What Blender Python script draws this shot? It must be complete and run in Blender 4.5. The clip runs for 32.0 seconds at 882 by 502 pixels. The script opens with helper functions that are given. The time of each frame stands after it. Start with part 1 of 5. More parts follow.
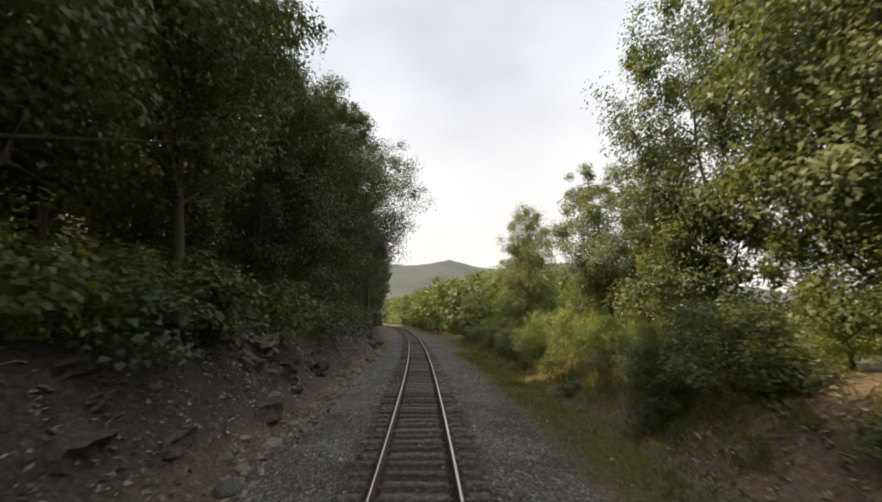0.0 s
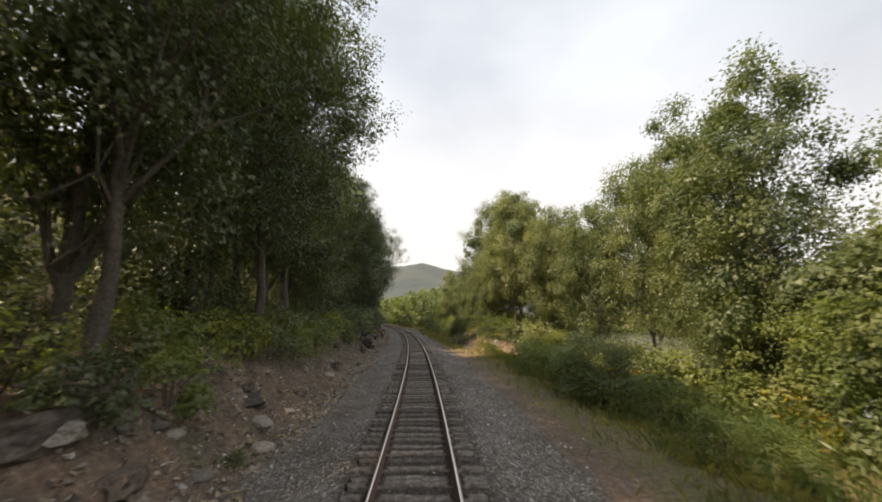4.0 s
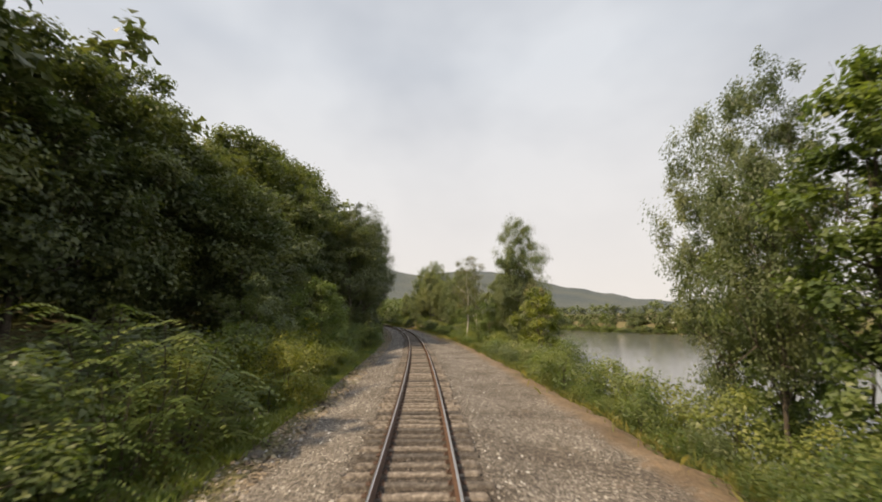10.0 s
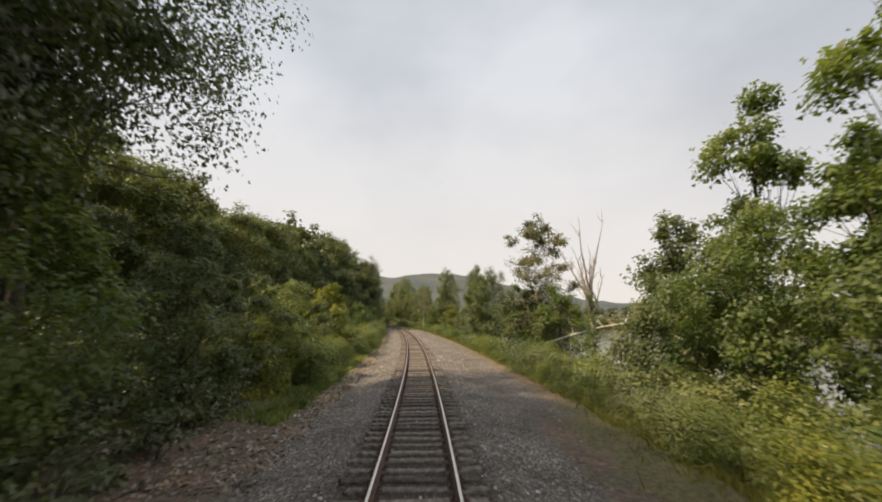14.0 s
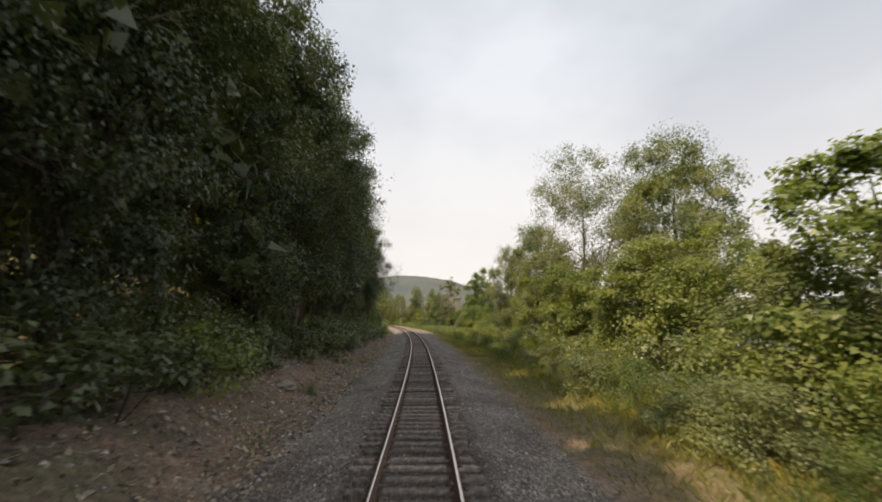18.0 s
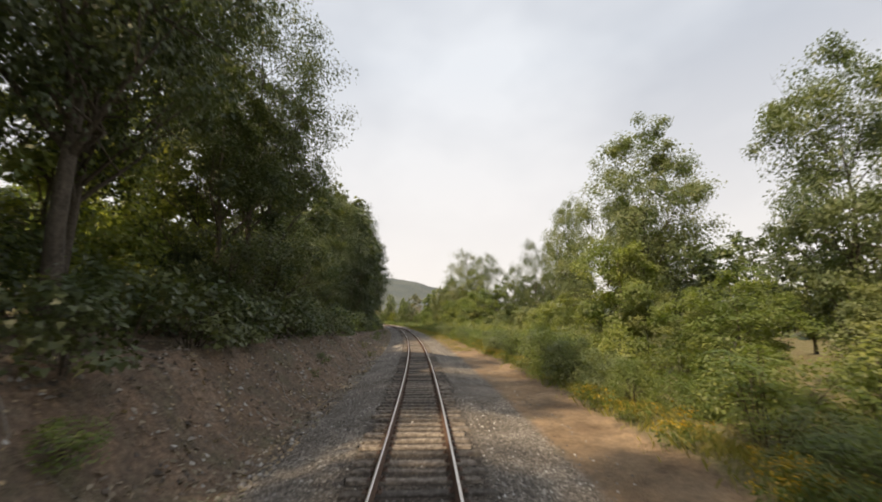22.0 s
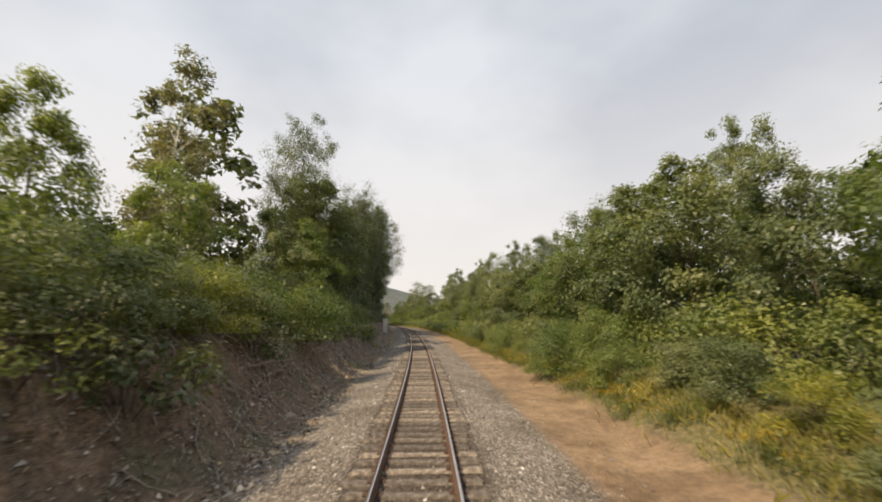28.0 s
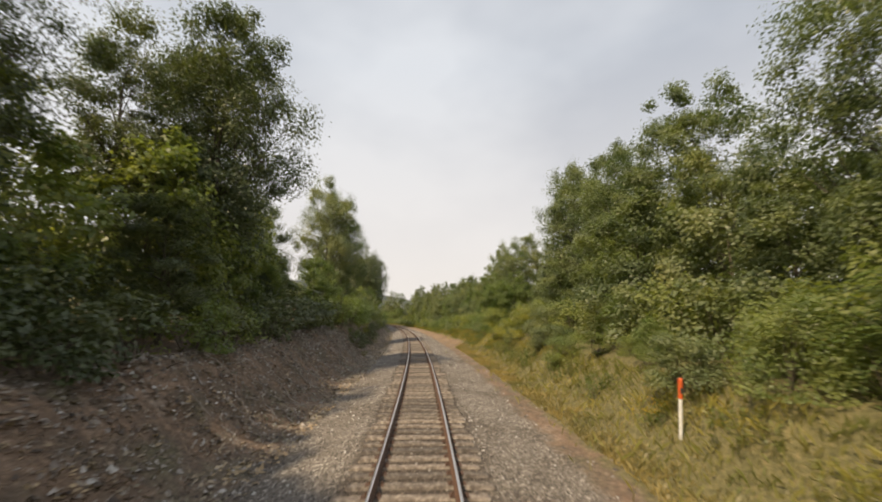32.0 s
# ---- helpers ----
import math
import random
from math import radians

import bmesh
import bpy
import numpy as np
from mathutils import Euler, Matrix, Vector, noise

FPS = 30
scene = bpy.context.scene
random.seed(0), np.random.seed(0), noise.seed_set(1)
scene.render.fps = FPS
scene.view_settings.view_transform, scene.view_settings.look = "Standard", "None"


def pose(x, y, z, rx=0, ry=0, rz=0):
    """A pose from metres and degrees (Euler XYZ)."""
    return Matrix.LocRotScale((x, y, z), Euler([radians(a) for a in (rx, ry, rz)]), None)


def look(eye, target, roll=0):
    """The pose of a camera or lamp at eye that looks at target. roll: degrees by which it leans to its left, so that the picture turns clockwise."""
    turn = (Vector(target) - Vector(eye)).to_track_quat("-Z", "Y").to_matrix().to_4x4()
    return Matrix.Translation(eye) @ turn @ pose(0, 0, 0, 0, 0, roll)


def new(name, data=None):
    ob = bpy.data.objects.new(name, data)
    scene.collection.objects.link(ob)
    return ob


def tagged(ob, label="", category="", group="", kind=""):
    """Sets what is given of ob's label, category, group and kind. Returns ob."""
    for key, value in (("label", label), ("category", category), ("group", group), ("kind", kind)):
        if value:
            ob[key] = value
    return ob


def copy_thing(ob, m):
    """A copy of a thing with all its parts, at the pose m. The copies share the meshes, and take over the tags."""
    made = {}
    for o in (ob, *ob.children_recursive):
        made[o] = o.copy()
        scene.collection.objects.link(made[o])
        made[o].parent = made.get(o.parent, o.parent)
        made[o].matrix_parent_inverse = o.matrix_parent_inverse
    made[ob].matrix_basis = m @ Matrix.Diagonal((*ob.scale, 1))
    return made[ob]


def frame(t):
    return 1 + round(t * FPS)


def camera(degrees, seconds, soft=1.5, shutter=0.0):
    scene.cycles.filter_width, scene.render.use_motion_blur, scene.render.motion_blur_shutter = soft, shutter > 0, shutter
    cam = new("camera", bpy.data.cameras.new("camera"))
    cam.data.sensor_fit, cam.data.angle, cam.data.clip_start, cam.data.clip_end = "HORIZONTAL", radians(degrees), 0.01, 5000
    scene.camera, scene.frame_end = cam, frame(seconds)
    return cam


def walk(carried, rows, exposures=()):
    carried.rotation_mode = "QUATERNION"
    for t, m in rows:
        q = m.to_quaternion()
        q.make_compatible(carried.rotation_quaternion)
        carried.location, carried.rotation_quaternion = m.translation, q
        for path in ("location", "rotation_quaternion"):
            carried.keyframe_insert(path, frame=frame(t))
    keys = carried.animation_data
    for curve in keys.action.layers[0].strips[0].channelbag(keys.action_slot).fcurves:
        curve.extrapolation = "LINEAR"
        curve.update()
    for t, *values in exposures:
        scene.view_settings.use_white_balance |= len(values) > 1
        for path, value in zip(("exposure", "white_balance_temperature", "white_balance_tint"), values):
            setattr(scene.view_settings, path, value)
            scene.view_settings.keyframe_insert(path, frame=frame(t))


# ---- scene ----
# ---- track and camera: one curve, one height, one lens ----
UA, UB, DU = -1600.0, 1600.0, 1.0
KU = [-1600, -640, -560, -440, -380, -320, -260, -200, -140, -80, -20, 40, 180, 420, 700, 1600]
KV = [0, 0, 0.001484, 0.000948, 0.00094, 0.001331, 0.000872, 0.001454, 0.00105, 0.001387, 0.001286, 0.001154, 0.001155, 0.001155, 0, 0]
US = np.arange(UA, UB + DU, DU)
KAP = np.interp(US, KU, KV)
PSI = np.concatenate([[0], np.cumsum((KAP[1:] + KAP[:-1]) / 2 * DU)])
PSI -= np.interp(0, US, PSI)
CX = np.concatenate([[0], np.cumsum(-np.sin((PSI[1:] + PSI[:-1]) / 2) * DU)])
CY = np.concatenate([[0], np.cumsum(np.cos((PSI[1:] + PSI[:-1]) / 2) * DU)])
CX -= np.interp(0, US, CX)
CY -= np.interp(0, US, CY)


def heading(u):
    return float(np.interp(u, US, PSI))


def at(u, lat=0.0, z=0.0):
    """A place by its way along the track, its distance to the right of it and its height."""
    a = heading(u)
    return Vector((float(np.interp(u, US, CX)) + lat * math.cos(a), float(np.interp(u, US, CY)) + lat * math.sin(a), z))


def at_many(u, lat):
    a = np.interp(u, US, PSI)
    return np.interp(u, US, CX) + lat * np.cos(a), np.interp(u, US, CY) + lat * np.sin(a)


SPEED_T = [0, 4, 8, 12, 16, 20, 24, 28, 32]
SPEED_V = [12.757, 14.283, 14.534, 16.005, 17.116, 17.111, 16.674, 16.24, 18.948]
TT = np.linspace(0, 32, 641)
VV = np.interp(TT, SPEED_T, SPEED_V)
SS = np.concatenate([[0], np.cumsum((VV[1:] + VV[:-1]) / 2 * 0.05)])
EYE_H, EYE_LAT, PITCH, YAW = 3.006, 0.189, 9.433, -1.661


def eye_u(t):
    return -float(np.interp(t, TT, SS))


cam = camera(95.0, 32.0, soft=1.9, shutter=0.14)
rows = []
for i in range(0, 65):
    t = i * 0.5
    p = at(eye_u(t), EYE_LAT, EYE_H)
    rows.append((t, pose(p.x, p.y, p.z, 90 + PITCH, 0, math.degrees(heading(eye_u(t))) + YAW)))
EXPOSURES = [(0, 0.25, 7150, 13), (5, 0.3, 7150, 13), (8, -0.08, 7150, 13), (14, -0.08, 7150, 13), (18, 0.12, 7150, 13), (26, 0.05, 7150, 13), (32, -0.05, 7150, 13)]
walk(cam, rows, EXPOSURES)

# ---- light: hazy bright sky, low warm sun beyond the wooded side ----
SUN_BEARING, SUN_HEIGHT = -104.0, 50.5
world = bpy.data.worlds.new("sky")
scene.world = world
world.use_nodes = True
wn, wl = world.node_tree.nodes, world.node_tree.links
sky = wn.new("ShaderNodeTexSky")
sky.sky_type = "NISHITA"
sky.sun_disc = False
sky.sun_elevation = radians(SUN_HEIGHT)
sky.sun_rotation = radians(SUN_BEARING % 360)
sky.air_density, sky.dust_density, sky.ozone_density = 1.0, 2.5, 1.0
tc = wn.new("ShaderNodeTexCoord")
mp = wn.new("ShaderNodeMapping")
mp.inputs["Scale"].default_value = (1.0, 1.0, 1.7)
cn = wn.new("ShaderNodeTexNoise")
cn.inputs["Scale"].default_value, cn.inputs["Detail"].default_value, cn.inputs["Roughness"].default_value = 1.7, 4.0, 0.5
cr = wn.new("ShaderNodeMapRange")
cr.inputs["From Min"].default_value, cr.inputs["From Max"].default_value = 0.36, 0.66
cr.inputs["To Min"].default_value, cr.inputs["To Max"].default_value = 0.62, 1.0
cm = wn.new("ShaderNodeMix")
cm.data_type = "RGBA"
cm.inputs["B"].default_value = (6.9, 7.7, 8.7, 1)
SKY_STRENGTH = 0.106
bg = wn["Background"]
bg.inputs["Strength"].default_value = SKY_STRENGTH
wl.new(tc.outputs["Generated"], mp.inputs["Vector"])
wl.new(mp.outputs["Vector"], cn.inputs["Vector"])
wl.new(cn.outputs["Fac"], cr.inputs["Value"])
wl.new(cr.outputs["Result"], cm.inputs["Factor"])
wl.new(sky.outputs["Color"], cm.inputs["A"])
sx = wn.new("ShaderNodeSeparateXYZ")
hz = wn.new("ShaderNodeMapRange")
hz.inputs["From Min"].default_value, hz.inputs["From Max"].default_value = 0.02, 0.55
hz.inputs["To Min"].default_value, hz.inputs["To Max"].default_value = 1.0, 0.0
haze = wn.new("ShaderNodeMix")
haze.data_type = "RGBA"
haze.inputs["B"].default_value = (9.0, 8.75, 8.5, 1)
hm = wn.new("ShaderNodeMath")
hm.operation = "MULTIPLY"
hm.inputs[1].default_value = 0.75
wl.new(tc.outputs["Generated"], sx.inputs["Vector"])
wl.new(sx.outputs["Z"], hz.inputs["Value"])
wl.new(hz.outputs["Result"], hm.inputs[0])
wl.new(hm.outputs["Value"], haze.inputs["Factor"])
wl.new(cm.outputs["Result"], haze.inputs["A"])
wl.new(haze.outputs["Result"], bg.inputs["Color"])
sun = new("sun", bpy.data.lights.new("sun", "SUN"))
sun.data.energy, sun.data.angle, sun.data.color = 5.0, radians(1.2), (1.0, 0.84, 0.6)
sb, se = radians(SUN_BEARING), radians(SUN_HEIGHT)
sun.matrix_world = look((300 * math.sin(sb) * math.cos(se), 300 * math.cos(sb) * math.cos(se), 300 * math.sin(se)), (0, 0, 0))


# ---- materials ----
def material(name, rough=0.8, metal=0.0):
    m = bpy.data.materials.new(name)
    m.use_nodes = True
    b = m.node_tree.nodes["Principled BSDF"]
    b.inputs["Roughness"].default_value, b.inputs["Metallic"].default_value = rough, metal
    return m, m.node_tree.nodes, m.node_tree.links, b


def node(ns, kind, **values):
    n = ns.new(kind)
    for k, v in values.items():
        n.inputs[k.replace("_", " ")].default_value = v
    return n


def ramp(ns, *stops):
    r = ns.new("ShaderNodeValToRGB")
    el = r.color_ramp.elements
    while len(el) < len(stops):
        el.new(0.5)
    for e, (pos, col) in zip(el, stops):
        e.position, e.color = pos, (*col, 1)
    return r


def mix(ns, ls, fac, a, b, mode="MIX"):
    m = ns.new("ShaderNodeMix")
    m.data_type, m.blend_type = "RGBA", mode
    for key, v in (("Factor", fac), ("A", a), ("B", b)):
        if isinstance(v, (int, float)):
            m.inputs[key].default_value = v
        elif isinstance(v, tuple):
            m.inputs[key].default_value = (*v, 1)
        else:
            ls.new(v, m.inputs[key])
    return m.outputs["Result"]


def bump(ns, ls, bsdf, height, strength=0.4, distance=0.02):
    b = node(ns, "ShaderNodeBump", Strength=strength, Distance=distance)
    ls.new(height, b.inputs["Height"])
    ls.new(b.outputs["Normal"], bsdf.inputs["Normal"])


def place_coords(ns):
    return ns.new("ShaderNodeTexCoord").outputs["Object"]


def speckled(name, stops, scale, rough=0.85, strength=0.4, distance=0.02, big=0.25, big_cols=((0.75,) * 3, (1.15,) * 3), by_object=False):
    """A worn surface: fine grain through a ramp, larger stains, bump."""
    m, ns, ls, b = material(name, rough)
    co = place_coords(ns)
    fine = node(ns, "ShaderNodeTexNoise", Scale=scale, Detail=6.0, Roughness=0.65)
    ls.new(co, fine.inputs["Vector"])
    r = ramp(ns, *stops)
    ls.new(fine.outputs["Fac"], r.inputs["Fac"])
    stain = node(ns, "ShaderNodeTexNoise", Scale=scale * 0.13, Detail=3.0)
    ls.new(co, stain.inputs["Vector"])
    sr = ramp(ns, (0.3, big_cols[0]), (0.7, big_cols[1]))
    ls.new(stain.outputs["Fac"], sr.inputs["Fac"])
    col = mix(ns, ls, big * 2, r.outputs["Color"], sr.outputs["Color"], "MULTIPLY")
    if by_object:
        oi = ns.new("ShaderNodeObjectInfo")
        orr = ramp(ns, (0.0, (0.5, 0.5, 0.51)), (1.0, (1.5, 1.46, 1.4)))
        ls.new(oi.outputs["Random"], orr.inputs["Fac"])
        col = mix(ns, ls, 1.0, col, orr.outputs["Color"], "MULTIPLY")
    ls.new(col, b.inputs["Base Color"])
    bump(ns, ls, b, fine.outputs["Fac"], strength, distance)
    return m


def leaf_material(name, stops, trans=0.3, rough=0.44):
    """Leaves: every leaf and every plant a little different, light comes through."""
    m, ns, ls, b = material(name, rough)
    geo = ns.new("ShaderNodeNewGeometry")
    oi = ns.new("ShaderNodeObjectInfo")
    add = node(ns, "ShaderNodeMath")
    add.operation = "MULTIPLY_ADD"
    ls.new(geo.outputs["Random Per Island"], add.inputs[0])
    add.inputs[1].default_value = 0.42
    half = node(ns, "ShaderNodeMath")
    half.operation = "MULTIPLY"
    ls.new(oi.outputs["Random"], half.inputs[0])
    half.inputs[1].default_value = 0.58
    ls.new(half.outputs["Value"], add.inputs[2])
    r = ramp(ns, *stops)
    ls.new(add.outputs["Value"], r.inputs["Fac"])
    big = node(ns, "ShaderNodeTexNoise", Scale=0.45, Detail=3.0)
    ls.new(place_coords(ns), big.inputs["Vector"])
    br = ramp(ns, (0.34, (0.62, 0.72, 0.66)), (0.5, (1.0, 1.0, 1.0)), (0.66, (1.32, 1.22, 1.0)))
    ls.new(big.outputs["Fac"], br.inputs["Fac"])
    col = mix(ns, ls, 1.0, r.outputs["Color"], br.outputs["Color"], "MULTIPLY")
    ls.new(col, b.inputs["Base Color"])
    tr = ns.new("ShaderNodeBsdfTranslucent")
    tcol = mix(ns, ls, 1.0, col, (1.5, 1.55, 0.7), "MULTIPLY")
    ls.new(tcol, tr.inputs["Color"])
    ms = ns.new("ShaderNodeMixShader")
    ms.inputs["Fac"].default_value = trans
    ls.new(b.outputs["BSDF"], ms.inputs[1])
    ls.new(tr.outputs["BSDF"], ms.inputs[2])
    ls.new(ms.outputs["Shader"], ns["Material Output"].inputs["Surface"])
    return m


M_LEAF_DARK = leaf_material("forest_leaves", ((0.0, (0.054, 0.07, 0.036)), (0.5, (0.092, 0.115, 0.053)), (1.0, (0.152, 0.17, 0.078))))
M_LEAF_SLOPE = leaf_material("hillside_leaves", ((0.0, (0.075, 0.097, 0.043)), (0.5, (0.13, 0.155, 0.064)), (1.0, (0.205, 0.22, 0.088))), 0.36)
M_LEAF_OAK = leaf_material("tree_leaves", ((0.0, (0.094, 0.124, 0.057)), (0.5, (0.152, 0.184, 0.083)), (1.0, (0.228, 0.244, 0.115))), 0.36)
M_LEAF_FRESH = leaf_material("shrub_leaves", ((0.0, (0.098, 0.145, 0.046)), (0.5, (0.16, 0.205, 0.063)), (1.0, (0.248, 0.27, 0.094))), 0.42)
M_LEAF_YELLOW = leaf_material("yellowing_leaves", ((0.0, (0.13, 0.165, 0.026)), (0.5, (0.2, 0.225, 0.036)), (1.0, (0.29, 0.26, 0.045))), 0.35)
M_LEAF_BIRCH = leaf_material("birch_leaves", ((0.0, (0.12, 0.13, 0.07)), (0.5, (0.18, 0.18, 0.1)), (1.0, (0.26, 0.235, 0.15))), 0.35)
M_LEAF_SILVER = leaf_material("willow_leaves", ((0.0, (0.08, 0.11, 0.05)), (0.5, (0.13, 0.155, 0.075)), (1.0, (0.2, 0.21, 0.11))), 0.3)
M_FLOWER = leaf_material("goldenrod_flowers", ((0.0, (0.3, 0.2, 0.01)), (0.5, (0.5, 0.33, 0.015)), (1.0, (0.6, 0.42, 0.04))), 0.3)
M_GRASS = leaf_material("verge_grass", ((0.0, (0.12, 0.145, 0.032)), (0.5, (0.22, 0.22, 0.06)), (1.0, (0.37, 0.31, 0.125))), 0.35)
M_DRY = leaf_material("dry_grass", ((0.0, (0.2, 0.16, 0.06)), (0.5, (0.32, 0.26, 0.11)), (1.0, (0.42, 0.34, 0.17))), 0.25)
M_LITTER = leaf_material("fallen_leaves", ((0.0, (0.11, 0.082, 0.057)), (0.5, (0.33, 0.26, 0.19)), (1.0, (0.62, 0.55, 0.46))), 0.1, 0.8)
M_BARK = speckled("bark", ((0.3, (0.05, 0.04, 0.03)), (0.7, (0.16, 0.13, 0.1))), 9.0, 0.9, 0.8, 0.05)
M_BIRCH = speckled("birch_bark", ((0.32, (0.08, 0.07, 0.06)), (0.42, (0.6, 0.57, 0.52)), (0.8, (0.78, 0.76, 0.72))), 5.0, 0.7, 0.3, 0.01)
M_DEADWOOD = speckled("dead_wood", ((0.3, (0.2, 0.17, 0.14)), (0.7, (0.52, 0.46, 0.4))), 12.0, 0.9, 0.6, 0.02)
M_TIE = speckled("weathered_tie_wood", ((0.28, (0.055, 0.045, 0.038)), (0.5, (0.15, 0.128, 0.11)), (0.75, (0.36, 0.325, 0.29))), 7.0, 0.9, 0.8, 0.03, by_object=True)
M_RUST = speckled("rusty_steel", ((0.3, (0.06, 0.035, 0.025)), (0.7, (0.17, 0.09, 0.055))), 30.0, 0.75, 0.4, 0.005)
M_PLATE = speckled("rusty_plates", ((0.3, (0.055, 0.034, 0.024)), (0.7, (0.14, 0.075, 0.05))), 40.0, 0.85, 0.5, 0.005)
M_ROCK = speckled("stone", ((0.3, (0.14, 0.12, 0.1)), (0.7, (0.4, 0.36, 0.31))), 6.0, 0.9, 0.7, 0.03, by_object=True)
M_STONES = speckled("ballast_stone", ((0.3, (0.12, 0.11, 0.1)), (0.7, (0.42, 0.39, 0.36))), 22.0, 0.9, 0.6, 0.01)
M_CASE = speckled("grey_painted_steel", ((0.3, (0.44, 0.45, 0.46)), (0.7, (0.6, 0.61, 0.62))), 3.0, 0.5, 0.1, 0.003)
M_WHITE = speckled("white_paint", ((0.3, (0.66, 0.66, 0.64)), (0.7, (0.82, 0.82, 0.8))), 8.0, 0.5, 0.15, 0.003)
M_ORANGE = speckled("orange_plastic", ((0.3, (0.55, 0.09, 0.02)), (0.7, (0.75, 0.14, 0.03))), 8.0, 0.5, 0.1, 0.003)
M_BLACK = speckled("black_marking", ((0.3, (0.03, 0.03, 0.03)), (0.7, (0.06, 0.06, 0.06))), 8.0, 0.6, 0.1, 0.003)
M_SIDING = speckled("pale_siding", ((0.3, (0.5, 0.48, 0.44)), (0.7, (0.68, 0.66, 0.62))), 4.0, 0.7, 0.2, 0.005)
M_ROOF = speckled("roof_shingles", ((0.3, (0.07, 0.06, 0.06)), (0.7, (0.17, 0.155, 0.15))), 8.0, 0.9, 0.4, 0.01)
M_BROWN = speckled("brown_boards", ((0.3, (0.07, 0.035, 0.025)), (0.7, (0.16, 0.08, 0.055))), 8.0, 0.85, 0.4, 0.01)

m, ns, ls, b = material("polished_rail_head", 0.28, 1.0)
co = place_coords(ns)
nz = node(ns, "ShaderNodeTexNoise", Scale=18.0, Detail=4.0)
ls.new(co, nz.inputs["Vector"])
rr = ramp(ns, (0.3, (0.42, 0.38, 0.35)), (0.7, (0.68, 0.65, 0.62)))
ls.new(nz.outputs["Fac"], rr.inputs["Fac"])
ls.new(rr.outputs["Color"], b.inputs["Base Color"])
M_RAILTOP = m

m, ns, ls, b = material("window_glass", 0.08)
b.inputs["Base Color"].default_value = (0.03, 0.035, 0.04, 1)
M_PANE = m

m, ns, ls, b = material("river_water", 0.12)
co = place_coords(ns)
nz = node(ns, "ShaderNodeTexNoise", Scale=0.9, Detail=4.0)
ls.new(co, nz.inputs["Vector"])
b.inputs["Base Color"].default_value = (0.12, 0.122, 0.115, 1)
b.inputs["IOR"].default_value = 1.33
bump(ns, ls, b, nz.outputs["Fac"], 0.35, 0.08)
M_WATER = m

# ground: soil and leaf litter, with gravel, sand and grass where they lie
m, ns, ls, b = material("trackside_ground", 0.92)
co = place_coords(ns)
zone = ns.new("ShaderNodeAttribute")
zone.attribute_name = "zones"
sep = ns.new("ShaderNodeSeparateColor")
ls.new(zone.outputs["Color"], sep.inputs["Color"])
edge = node(ns, "ShaderNodeTexNoise", Scale=1.3, Detail=6.0, Roughness=0.7)
ls.new(co, edge.inputs["Vector"])


def masked(channel):
    add = ns.new("ShaderNodeMath")
    add.operation = "ADD"
    ls.new(sep.outputs[channel], add.inputs[0])
    ls.new(edge.outputs["Fac"], add.inputs[1])
    mr = node(ns, "ShaderNodeMapRange")
    mr.inputs["From Min"].default_value, mr.inputs["From Max"].default_value = 0.82, 1.12
    ls.new(add.outputs["Value"], mr.inputs["Value"])
    return mr.outputs["Result"]


soil = node(ns, "ShaderNodeTexNoise", Scale=7.0, Detail=8.0, Roughness=0.75)
ls.new(co, soil.inputs["Vector"])
soil_r = ramp(ns, (0.3, (0.065, 0.05, 0.04)), (0.52, (0.175, 0.133, 0.1)), (0.75, (0.36, 0.285, 0.22)))
ls.new(soil.outputs["Fac"], soil_r.inputs["Fac"])
chips = node(ns, "ShaderNodeTexVoronoi", Scale=24.0)
ls.new(co, chips.inputs["Vector"])
chip_r = ramp(ns, (0.0, (0.06, 0.052, 0.045)), (0.5, (0.17, 0.15, 0.132)), (0.88, (0.31, 0.28, 0.25)), (1.0, (0.58, 0.55, 0.51)))
chip_sep = ns.new("ShaderNodeSeparateColor")
ls.new(chips.outputs["Color"], chip_sep.inputs["Color"])
ls.new(chip_sep.outputs["Red"], chip_r.inputs["Fac"])
patch = node(ns, "ShaderNodeTexNoise", Scale=0.5, Detail=4.0)
ls.new(co, patch.inputs["Vector"])
patch_r = ramp(ns, (0.32, (0.6, 0.55, 0.5)), (0.5, (0.9, 0.87, 0.83)), (0.68, (1.15, 1.13, 1.1)))
ls.new(patch.outputs["Fac"], patch_r.inputs["Fac"])
gravel = mix(ns, ls, 1.0, chip_r.outputs["Color"], patch_r.outputs["Color"], "MULTIPLY")
sand_r = ramp(ns, (0.3, (0.19, 0.135, 0.085)), (0.55, (0.3, 0.215, 0.14)), (0.8, (0.4, 0.305, 0.21)))
ls.new(soil.outputs["Fac"], sand_r.inputs["Fac"])
turf_r = ramp(ns, (0.34, (0.055, 0.055, 0.022)), (0.5, (0.15, 0.135, 0.055)), (0.66, (0.26, 0.21, 0.1)))
ls.new(soil.outputs["Fac"], turf_r.inputs["Fac"])
blot = node(ns, "ShaderNodeTexNoise", Scale=0.55, Detail=5.0, Roughness=0.6)
ls.new(co, blot.inputs["Vector"])
blot_r = ramp(ns, (0.32, (0.8, 0.92, 0.72)), (0.46, (0.95, 0.9, 0.85)), (0.56, (1.25, 1.08, 0.95)), (0.68, (1.5, 1.5, 1.5)))
ls.new(blot.outputs["Fac"], blot_r.inputs["Fac"])
earth = mix(ns, ls, 1.0, soil_r.outputs["Color"], blot_r.outputs["Color"], "MULTIPLY")
# dark reddish earth of the cut, with the overhang's shade put into its colour
shade_cut_r = ramp(ns, (0.34, (0.03, 0.023, 0.018)), (0.52, (0.082, 0.062, 0.049)), (0.7, (0.19, 0.15, 0.12)))
